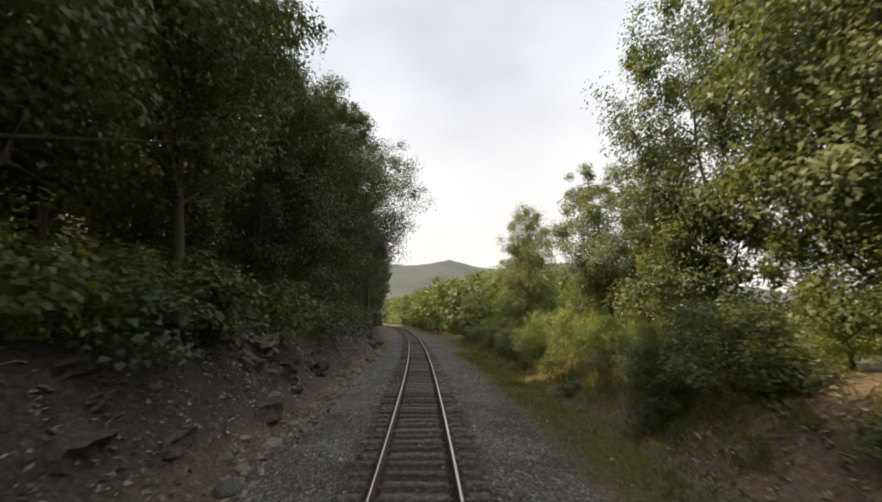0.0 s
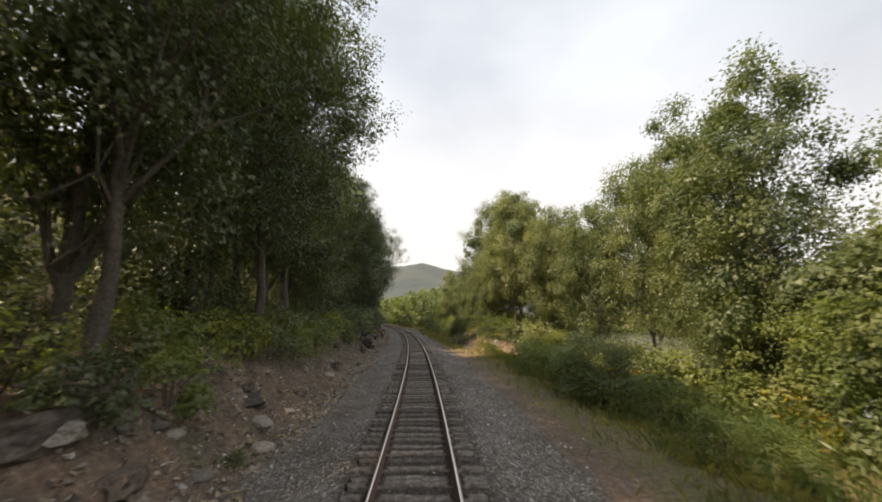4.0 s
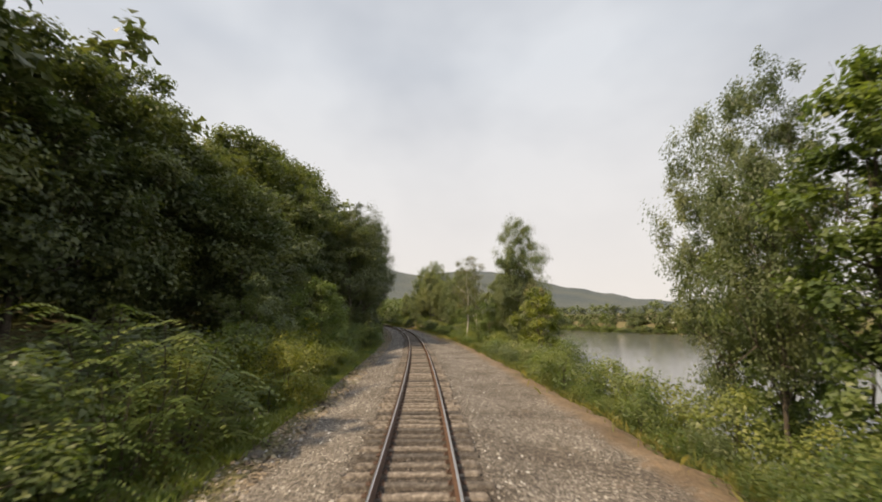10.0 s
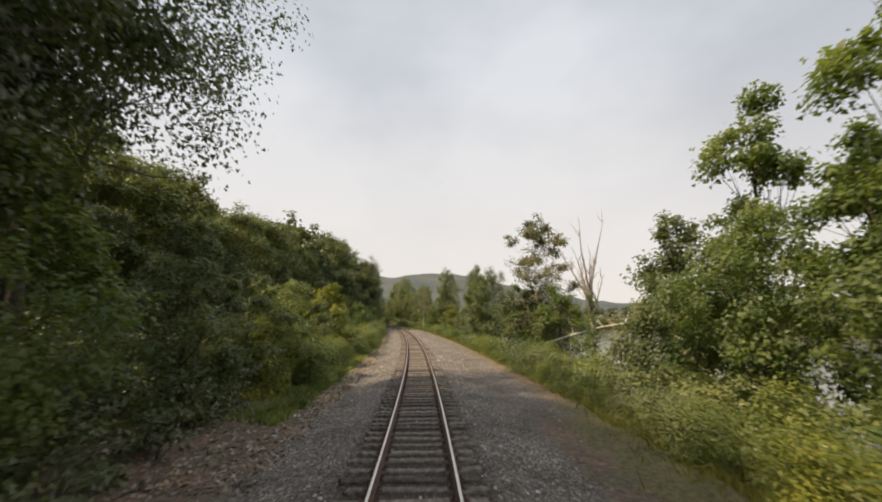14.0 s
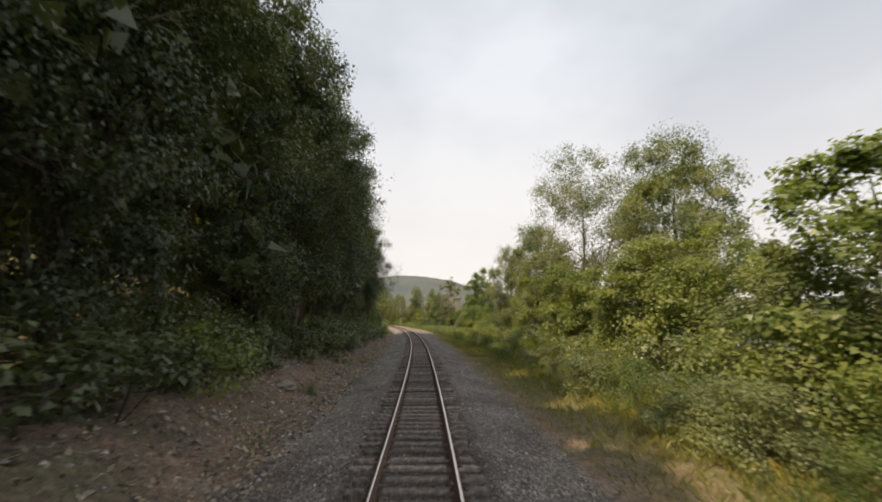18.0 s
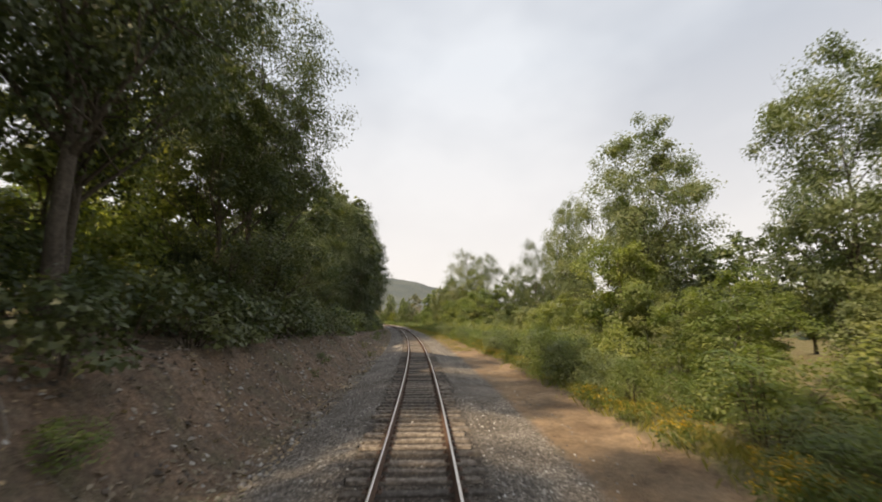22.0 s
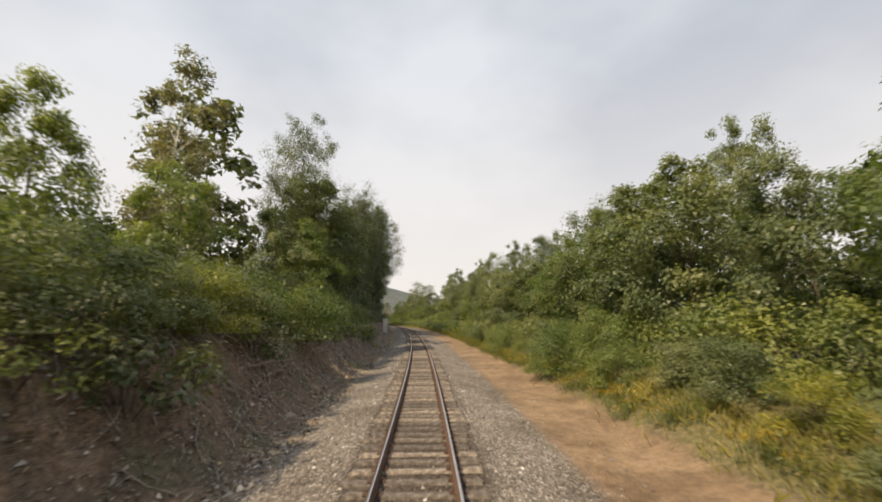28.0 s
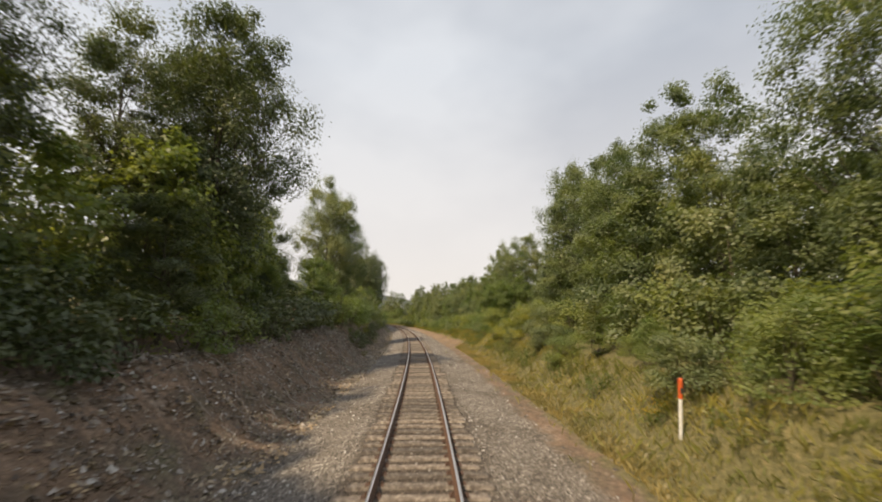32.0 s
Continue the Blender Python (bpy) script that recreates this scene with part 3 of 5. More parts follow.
    az, fz, fr = g.uniform(0, 6.28, nf), g.uniform(0.04, 0.9, nf), g.uniform(0.1, 0.85, nf)
    inner = np.interp(fz, np.sort(f), wid[np.argsort(f)]) * fr * np.sin(np.pi * np.clip(fz, 0.12, 0.85)) ** 0.5
    fill = np.stack([np.cos(az) * inner, np.sin(az) * inner, base + ch * fz], -1)
    fill[:, 0] += np.interp(fill[:, 2], tp[:, 2], tp[:, 0])
    fill[:, 1] += np.interp(fill[:, 2], tp[:, 2], tp[:, 1])
    cc = np.concatenate([cc, fill])
    css = np.concatenate([css, R * g.uniform(0.2, 0.34, nf)])
    keep = g.random(len(cc)) > sparse
    cc, css = cc[keep], css[keep]
    n = len(cc)
    off = g.normal(0, 1, (n, per, 3))
    off /= np.linalg.norm(off, axis=2)[:, :, None] + 1e-9
    off *= g.uniform(0.05, 1.03, (n, per, 1)) ** 0.72 * css[:, None, None]
    off[:, :, 2] *= 0.78
    off[:, :, 2] -= droop * np.abs(off[:, :, 0])
    pos = (cc[:, None] + off).reshape(-1, 3)
    out = pos - [0, 0, base + ch * 0.35]
    out /= np.linalg.norm(out, axis=1)[:, None] + 1e-9
    lo = off.reshape(-1, 3) / (np.repeat(css, per)[:, None] + 1e-9)
    facing = out * 0.4 + lo * 0.7 + [0, 0, 0.55]
    pos[:, 2] = np.maximum(pos[:, 2], 0.1)
    lv, lf = leaves(pos, facing, leaf, leaf * (0.85 if droop < 0.3 else 0.4), 0.36, droop, plain=True)
    return mesh_from("trunk", tv, tf, bark or M_BARK, smooth=True), mesh_from("crown", lv, lf, mat)


PROTO = {}


def plant(kind, u, lat, height, spin=None, wide=1.0, label="", group=""):
    """Sets one plant of a kind on the ground, scaled to its height."""
    spec = SPECS[kind]
    if path_gap(u, lat) < (2.6 if height > 4 else 1.7):
        return None
    if -473 < u < -459.7 and 7.4 < lat < 12.8:
        height = min(height, max(0.95, 2.6 - land_at(u, lat)))
    if spin is None:
        spin = prng.uniform(0, 360)
    s = height / spec["H"]
    p = at(u, lat, land_at(u, lat) - 0.05)
    mat = Matrix.Translation(p) @ Matrix.Rotation(radians(spin), 4, "Z") @ Matrix.Diagonal((s * wide, s * wide, s, 1))
    if kind not in PROTO:
        ob = thing(spec["category"].replace(" ", "_"), label or spec["label"], spec["category"], mat, group or spec["group"])
        for pname, me in spec["make"]():
            part(pname, me, None, ob)
        PROTO[kind] = ob
    else:
        ps = PROTO[kind].scale
        ob = copy_thing(PROTO[kind], mat @ Matrix.Diagonal((1 / ps[0], 1 / ps[1], 1 / ps[2], 1)))
        tagged(ob, label or spec["label"], spec["category"], group or spec["group"])
    return ob


prng = random.Random(11)
SPECS = {}
JOINED = {}
SOWN = [False]


def sow(pile, kind, u, lat, height, wide=1.0):
    """Adds one plant to a pile of growth that is joined into one object at the end."""
    spec = SPECS[kind]
    if path_gap(u, lat) < (2.6 if height > 4 else 1.7):
        return
    if -473 < u < -459.7 and 7.4 < lat < 12.8:
        height = min(height, max(0.95, 2.6 - land_at(u, lat)))
    if "parts" not in spec:
        got = []
        SOWN[0] = True
        for pname, me in spec["make"]():
            co = np.empty(len(me.vertices) * 3, np.float32)
            me.vertices.foreach_get("co", co)
            fa = np.empty(len(me.loops), np.int32)
            me.loops.foreach_get("vertex_index", fa)
            got.append((co.reshape(-1, 3), fa.reshape(-1, len(fa) // len(me.polygons)), me.materials[0]))
            bpy.data.meshes.remove(me)
        spec["parts"] = got
        SOWN[0] = False
    s, a = height / spec["H"], prng.uniform(0, 6.28)
    p = np.array(at(u, lat, land_at(u, lat) - 0.05))
    rot = np.array([[math.cos(a), -math.sin(a), 0], [math.sin(a), math.cos(a), 0], [0, 0, 1]])
    for co, fa, mt in spec["parts"]:
        JOINED.setdefault(pile, []).append(((co * [s * wide, s * wide, s]) @ rot.T + p, fa, mt))


def gather(pile, label, category):
    mats = []
    V, F, M, n = [], {3: [], 4: []}, {3: [], 4: []}, 0
    for v, f, mt in JOINED.pop(pile):
        if mt not in mats:
            mats.append(mt)
        V.append(v)
        F[f.shape[1]].append(f + n)
        M[f.shape[1]].append(np.full(len(f), mats.index(mt)))
        n += len(v)
    me = mesh_from(pile, np.concatenate(V), [np.concatenate(F[k]) for k in (3, 4) if F[k]], mats, np.concatenate([x for k in (3, 4) for x in M[k]]))
    tagged(new(pile, me), label, category, kind="stuff")


def spec(kind, H, label, category, group, make):
    SPECS[kind] = dict(H=H, label=label, category=category, group=group, make=make)


def tree_spec(kind, label, group, seed, H, *args, **kw):
    spec(kind, H, label, "tree", group, lambda: tuple(zip(("trunk", "crown"), tree_meshes(seed, H, *args, **kw))))


for i in range(5):
    tree_spec("wall%d" % i, "tall leafy hardwood tree with dark green crown on the bank", "trees of the wooded bank", 20 + i, 20, 4.6 + 0.3 * (i % 3), 1.2 + 0.9 * (i % 3), 224, 170, 0.17, M_LEAF_DARK, shape="wall" if i % 2 else "round", sparse=0.05)
for i in range(3):
    tree_spec("back%d" % i, "dense green hardwood tree on the wooded hillside", "trees of the hillside", 40 + i, 18, 5.2, 2.0, 98, 20, 0.7, M_LEAF_DARK if i else M_LEAF_OAK, limbs=5)
for i in range(3):
    tree_spec("slope%d" % i, "rounded green hardwood tree on the wooded hillside", "trees of the hillside", 50 + i, 16, 5.0, 0.8, 189, 110, 0.25, M_LEAF_SLOPE, limbs=10)
for i in range(4):
    tree_spec("river%d" % i, "leafy green tree standing among trackside shrubs", "trees along the river side", 60 + i, 15, 4.2 + 0.3 * (i % 2), 1.6 + 0.6 * i, 196, 170, 0.158, M_LEAF_OAK, sparse=0.05)
for i in range(3):
    tree_spec("small%d" % i, "small bushy green tree beside the track", "small trees beside the track", 80 + i, 7, 2.5, 0.2, 105, 100, 0.145, M_LEAF_FRESH if i != 1 else M_LEAF_OAK, limbs=9, shape="wall" if i == 2 else "round")
for i in range(3):
    tree_spec("mid%d" % i, "bushy green tree rising out of the thicket", "trees along the river side", 85 + i, 8, 3.1, 0.3, 133, 110, 0.15, M_LEAF_OAK if i else M_LEAF_FRESH, limbs=10, shape="wall" if i == 1 else "round")
for i in range(3):
    tree_spec("grove%d" % i, "tall riverside tree with bare lower trunk and green crown", "trees along the river side", 160 + i, 15, 4.4, 3.0 + 0.5 * i, 203, 160, 0.158, M_LEAF_OAK, sparse=0.06, trunk_r=0.17)
tree_spec("yellow0", "small tree with bright yellow-green leaves", "small trees beside the track", 90, 6, 2.2, 0.2, 98, 80, 0.16, M_LEAF_YELLOW)
tree_spec("oak0", "large oak with dark lobed crown leaning over the track", "trees of the wooded bank", 95, 22, 7.0, 7.0, 217, 150, 0.185, M_LEAF_DARK, shape="vase", sparse=0.1)
tree_spec("oak1", "tall oak with open crown and visible limbs", "trees of the wooded bank", 96, 22, 6.0, 6.0, 196, 150, 0.185, M_LEAF_DARK, sparse=0.12)
tree_spec("birch0", "slender white birch with thin greyish foliage", "birches by the river", 100, 13, 2.7, 4.2, 112, 60, 0.13, M_LEAF_BIRCH, bark=M_BIRCH, sparse=0.2, trunk_r=0.13)
tree_spec("birch1", "slim birch with wispy greyish foliage", "birches by the river", 101, 12, 2.3, 1.2, 126, 84, 0.145, M_LEAF_BIRCH, bark=M_BIRCH, sparse=0.1, trunk_r=0.11)
tree_spec("poplar0", "narrow upright tree wrapped in green vines", "trees along the river side", 105, 12, 2.0, 0.3, 140, 84, 0.18, M_LEAF_FRESH, shape="column")
tree_spec("willow0", "big pale willow with feathery silver-green crown", "trees along the river side", 110, 19, 6.2, 3.5, 217, 150, 0.22, M_LEAF_SILVER, sparse=0.06, droop=0.35)
for i in range(2):
    spec("far%d" % i, 10, "far rounded green tree on the opposite shore", "tree", "trees on the far shore", lambda i=i: shrub(120 + i, 4.6, 10, 4600, 0.4, M_LEAF_FRESH if i else M_LEAF_OAK))
    spec("clump%d" % i, 13, "tree of the woods far from the track", "tree", "woods far from the track", lambda i=i: shrub(130 + i, 5.8, 13, 2000, 0.75, M_LEAF_DARK if i else M_LEAF_OAK))


def dead_tree():
    """One bare trunk wrapped in vines that forks into a fan of dead stems."""
    g = np.random.default_rng(5)
    global rng
    rng = g
    fork = 6.5
    trunk = [((0.05 * math.sin(k), 0.06 * math.cos(1.7 * k), -0.2 + fork * k / 5), 0.17 - 0.012 * k) for k in range(6)]
    stems, twigs = [], []
    for k in range(9):
        a = k * 2.4 + g.uniform(-0.3, 0.3)
        out = g.uniform(0.12, 0.42) if k < 5 else g.uniform(0.35, 0.6)
        way = np.array([out * math.cos(a), out * math.sin(a), 1.0])
        way /= np.linalg.norm(way)
        ln = (5.1 if k < 2 else g.uniform(2.6, 4.4)) / 5
        p = np.array([0.0, 0.0, fork - g.uniform(0.1, 1.4) * (k > 1)])
        pts = [p]
        for j in range(5):
            way = way + np.array([0, 0, 0.1]) + g.normal(0, 0.06, 3)
            way /= np.linalg.norm(way)
            p = p + way * ln
            pts.append(p)
        stems.append([(q, 0.085 * (1 - 0.17 * j)) for j, q in enumerate(pts)])
        for _ in range(5):
            j = g.integers(2, 6)
            e = pts[j] + np.array([g.normal(0, 0.3), g.normal(0, 0.3), g.uniform(0.4, 1.1)])
            twigs.append([(pts[j], 0.028), ((pts[j] + e) / 2 + g.normal(0, 0.05, 3), 0.018), (e, 0.006)])
    v, f = tubes([trunk] + stems, 7)
    v2, f2 = tubes(twigs, 5)
    n = 2600
    a, z = g.uniform(0, 6.28, n), g.random(n) ** 1.3 * (fork + 0.3)
    r = (0.2 + 0.35 * g.random(n)) * (1.15 - 0.5 * z / fork) + 0.12 * np.sin(3 * z + a)
    pos = np.stack([r * np.cos(a), r * np.sin(a), z], -1)
    lv, lf = leaves(pos, np.stack([np.cos(a), np.sin(a), 0.3 + 0 * a], -1), 0.13, 0.11, 0.4, plain=True)
    return ("trunk", mesh_from("trunk", v, f, M_DEADWOOD, smooth=True)), ("branchwork", mesh_from("branchwork", v2, f2, M_DEADWOOD)), ("vine", mesh_from("vine", lv, lf, M_LEAF_FRESH))


spec("dead0", 11.6, "bare dead tree with pale stems, its trunk wrapped in vines", "dead tree", "trees along the river side", dead_tree)


def shrub(seed, R, H, count, leaf, mat):
    """A bush of leafy lobes on thin stems; a taller one has more lobes."""
    g = np.random.default_rng(seed)
    global rng
    rng = g
    nst = 9
    tips, paths = [], []
    for i in range(nst):
        a, s = g.uniform(0, 6.28), g.uniform(0.25, 0.95)
        tip = np.array([R * s * math.cos(a), R * s * math.sin(a), H * (1.0 - 0.45 * s ** 2) * g.uniform(0.7, 1.0)])
        mid = tip * [0.4, 0.4, 0.6] + g.normal(0, 0.06, 3)
        paths.append([((0.1 * math.cos(a), 0.1 * math.sin(a), -0.1), 0.02), (mid, 0.012), (tip * 0.82, 0.004)])
        tips.append(tip)
    ncl = 16 if H < 3 else 34
    if SOWN[0]:
        count, leaf = int(count * 0.3), leaf * 1.6
    d = g.normal(0, 1, (ncl, 3))
    d[:, 2] = np.abs(d[:, 2]) * 0.8
    d /= np.linalg.norm(d, axis=1)[:, None]
    c = d * np.array([R, R, H]) * g.uniform(0.5, 0.8, (ncl, 1))
    c = np.concatenate([c, np.array(tips) * 0.86])
    per = count // len(c)
    size = R * g.uniform(0.18, 0.42, (len(c), 1, 1))
    lo = g.normal(0, 1, (len(c), per, 3))
    lo[:, :, 2] = np.abs(lo[:, :, 2]) * 1.1 - 0.45
    lo /= np.linalg.norm(lo, axis=2)[:, :, None] + 1e-9
    off = lo * size * g.uniform(0.25, 1.08, (len(c), per, 1)) ** 0.5
    pos = (c[:, None] + off).reshape(-1, 3)
    pos[:, 2] = np.maximum(pos[:, 2], 0.05)
    out = pos / (np.linalg.norm(pos, axis=1)[:, None] + 1e-9)
    lv, lf = leaves(pos, lo.reshape(-1, 3) * 0.7 + out * 0.35 + [0, 0, 0.55], leaf, leaf * 0.82, 0.34, plain=True)
    tv, tf = tubes(paths, 3 if SOWN[0] else 5)
    return ("branchwork", mesh_from("branchwork", tv, tf, M_BARK)), ("foliage", mesh_from("foliage", lv, lf, mat))


def sumac(seed):
    """Stems that carry rosettes of long feathered leaves."""
    g = np.random.default_rng(seed)
    global rng
    rng = g
    paths, pos, face, V, F, n = [], [], [], [], [], 0
    for i in range(8):
        a, s = g.uniform(0, 6.28), g.uniform(0.1, 0.9)
        tip = np.array([1.3 * s * math.cos(a), 1.3 * s * math.sin(a), g.uniform(1.2, 2.1)])
        paths.append([((0.2 * math.cos(a), 0.2 * math.sin(a), -0.1), 0.015), (tip * [0.6, 0.6, 0.55], 0.011), (tip, 0.006)])
        for j in range(12):
            b, lift = g.uniform(0, 6.28), g.uniform(0.1, 0.8)
            ln = g.uniform(0.5, 0.8)
            out = np.array([math.cos(b), math.sin(b), 0])
            side = np.array([-math.sin(b), math.cos(b), 0])
            base = tip - [0, 0, g.uniform(0, 1) ** 1.3 * 1.35]
            for k in range(9):
                f = (k + 1) / 9
                mid = base + out * ln * f + np.array([0, 0, ln * (lift * f - 0.9 * f * f)])
                for sg in (-1, 1):
                    l2, w2 = 0.19 * (1.15 - 0.55 * f), 0.055
                    d = side * sg * 0.9 + out * 0.4 + np.array([0, 0, -0.28])
                    d /= np.linalg.norm(d)
                    w = np.cross(d, [0, 0, 1.0])
                    V += [mid, mid + d * l2 * 0.5 + w * w2 * 0.5, mid + d * l2, mid + d * l2 * 0.5 - w * w2 * 0.5]
                    F.append((n, n + 1, n + 2, n + 3))
                    n += 4
    tv, tf = tubes(paths, 5)
    return ("branchwork", mesh_from("branchwork", tv, tf, M_BARK)), ("foliage", mesh_from("foliage", np.array(V), np.array(F), M_LEAF_FRESH))


def weeds(seed, mat, tops=None):
    """A clump of upright stalks with narrow leaves, some with flower plumes."""
    g = np.random.default_rng(seed)
    global rng
    rng = g
    paths, pos, tip = [], [], []
    for i in range(17):
        a, s = g.uniform(0, 6.28), g.uniform(0, 0.7)
        b = np.array([s * math.cos(a), s * math.sin(a), -0.05])
        t = b * [1.25, 1.25, 0] + [0, 0, g.uniform(0.6, 1.15)]
        paths.append([(b, 0.008), (t, 0.003)])
        for k in range(12):
            f = g.uniform(0.15, 1.0)
            pos.append(b + (t - b) * f + g.normal(0, 0.05, 3))
        for k in range(10):
            tip.append(t + g.normal(0, 1, 3) * [0.07, 0.07, 0.06])
    tv, tf = tubes(paths, 3)
    lv, lf = leaves(np.array(pos), np.tile([0, 0, 0.6], (len(pos), 1)), 0.17, 0.04, 0.6, 0.2)
    made = [("branchwork", mesh_from("branchwork", tv, tf, mat)), ("foliage", mesh_from("foliage", lv, lf, mat))]
    if tops:
        fv, ff = leaves(np.array(tip), np.tile([0, 0, 0.8], (len(tip), 1)), 0.07, 0.05, 0.6)
        made.append(("blossom", mesh_from("blossom", fv, ff, tops)))
    return tuple(made)


for i in range(4):
    spec("shrub%d" % i, 2.0, "dense green shrub beside the track", "shrub", "shrubs beside the track", lambda i=i: shrub(200 + i, 1.5, 2.0, 4200, (0.08, 0.1, 0.088, 0.105)[i], M_LEAF_FRESH if i < 2 else M_LEAF_OAK))
for i in range(4):
    spec("tall%d" % i, 3.4, "tall dense green shrub beside the track" if i < 3 else "tall shrub with yellowing leaves beside the track", "shrub", "shrubs beside the track", lambda i=i: shrub(240 + i, 2.1, 3.4, 9000, (0.092, 0.105, 0.095, 0.092)[i], (M_LEAF_FRESH, M_LEAF_OAK, M_LEAF_FRESH, M_LEAF_YELLOW)[i]))
# the shade under the trees is put into these shrubs' darker leaf colour
spec("dark0", 2.0, "shrub under the trees with shade put into its dark leaf colour", "shrub", "shrubs under the trees", lambda: shrub(210, 1.6, 2.0, 3400, 0.105, M_LEAF_DARK))
spec("dark1", 2.0, "shrub under the trees with shade put into its dark leaf colour", "shrub", "shrubs under the trees", lambda: shrub(211, 1.5, 2.1, 3400, 0.105, M_LEAF_DARK))
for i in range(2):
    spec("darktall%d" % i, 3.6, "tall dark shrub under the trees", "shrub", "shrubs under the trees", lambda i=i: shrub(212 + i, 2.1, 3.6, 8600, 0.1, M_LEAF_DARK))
spec("golden0", 2.0, "shrub with yellowing leaves beside the track", "shrub", "shrubs beside the track", lambda: shrub(215, 1.5, 2.0, 4000, 0.085, M_LEAF_YELLOW))
for i in range(3):
    spec("sumac%d" % i, 2.0, "sumac with long feathered green leaves", "shrub", "sumacs beside the track", lambda i=i: sumac(220 + i))
spec("rod0", 1.0, "clump of goldenrod with yellow flower plumes", "wildflowers", "goldenrod on the verge", lambda: weeds(230, M_LEAF_FRESH, M_FLOWER))
spec("weed0", 1.0, "clump of tall green weeds on the verge", "weeds", "weeds on the verge", lambda: weeds(231, M_LEAF_FRESH))
spec("weed1", 1.0, "clump of dry yellow-green weeds on the verge", "weeds", "weeds on the verge", lambda: weeds(232, M_GRASS))


def pick(*kinds):
    return prng.choice(kinds)


WALL = ["wall%d" % i for i in range(5)]
BACK = ["back%d" % i for i in range(3)]
RIVER = ["river%d" % i for i in range(4)]
SMALL = ["small%d" % i for i in range(3)]
SHRUB = ["shrub%d" % i for i in range(4)]
TALL = ["tall%d" % i for i in range(3)]
SUMAC = ["sumac%d" % i for i in range(3)]

# wooded bank: height of the tree tops along the track (0: no trees by the track there)
TOP_U = [-520, -500, -496, -488, -480, -476, -410, -405, -395, -380, -372, -362, -350, -335, -322, -313, -305, -295, -283, -270, -255, -240, -225, -210, -202, -199, -197, -98, -95, -88, -75, -60, -40, -20, 5, 40, 70]
TOP_Z = [19, 18, 10, 9, 8.4, 0, 0, 17, 21, 19, 18, 22, 22, 22, 22, 20, 16, 17, 19, 23, 25, 27, 24, 24, 20, 20, 0, 0, 12, 17, 21, 23, 25, 25, 24, 24, 23]
OPEN_WOOD = ((-402, -318), (-312, -286), (-512, -480))


def is_open(u):
    return any(a < u < b for a, b in OPEN_WOOD)


u = 170.0
while u > -520:
    z = float(np.interp(u, TOP_U, TOP_Z))
    if z > 8 and not -23 < u < -9:
        lat = prng.uniform(-11.6, -9.0) + (0.9 if u > -100 else 0)
        h = z * prng.uniform(0.8, 1.08) - land_at(u, lat)
        if is_open(u) and prng.random() < 0.6:
            plant(pick("oak1", "oak1", "river0", "river3"), u, lat - 0.4, h, wide=prng.uniform(0.75, 0.9))
        elif u > 85:
            sow("hillside_woods", pick(*BACK), u, lat, h, wide=0.9)
        else:
            plant(pick(*WALL), u, lat, h * (0.72 if is_open(u) else 1), wide=prng.uniform(0.85, 1.05) * 20 / max(h, 14))
        if is_open(u):
            sow("hillside_woods", pick("small1", "small2"), u + 2, prng.uniform(-13.5, -11.5), prng.uniform(7, 9.5), wide=1.0)
        if prng.random() < (0.15 if is_open(u) else 0.75):
            lat = prng.uniform(-16, -13.5)
            sow("hillside_woods", pick(*BACK), u - 2.5, lat, z * prng.uniform(0.95, 1.15) - land_at(u, lat) * 0.6, wide=prng.uniform(0.9, 1.1))
    u -= prng.uniform(4.4, 7.6)
# woods behind, up the slope
u = 80.0
while u > -540:
    for lat, h in ((-22, 17), (-32, 15), (-44, 14)):
        if (-476 < u < -408 or -200 < u < -140 or -30 < u < -12) and lat > -30:
            continue
        if prng.random() < (0.85 if -200 < u < -48 else 0.12 if u < -280 else 0.45):
            sow("hillside_woods", pick(*BACK), u + prng.uniform(-3, 3), lat + prng.uniform(-3, 3), h * prng.uniform(0.85, 1.15), wide=prng.uniform(0.95, 1.25))
    u -= 8.5
u = -62.0
while u > -196:
    z = float(np.interp(u, [-196, -161, -150, -129, -113, -99, -85, -70, -60], [13.5, 14.5, 16, 17.2, 18.8, 22, 25, 29, 29]))
    for lat, k in ((-14.5, 0.72), (-19.5, 1.0)):
        if lat > -16 and u < -112:
            continue
        lt = lat + prng.uniform(-1.6, 1.2)
        h = max(z * k * prng.uniform(0.84, 1.08) - land_at(u, lt), 6)
        plant("slope%d" % prng.randrange(3), u + prng.uniform(-1.5, 1.5), lt, h, wide=prng.uniform(1.0, 1.25) * max(1.0, 11 / h))
    for lat in (-12.5, -15.5):
        sow("hillside_woods", pick("dark0", "dark1"), u, lat + prng.uniform(-1, 1), prng.uniform(2, 3.2), wide=1.3)
    u -= 4.2
gather("hillside_woods", "green hardwood trees covering the slope behind", "woods")

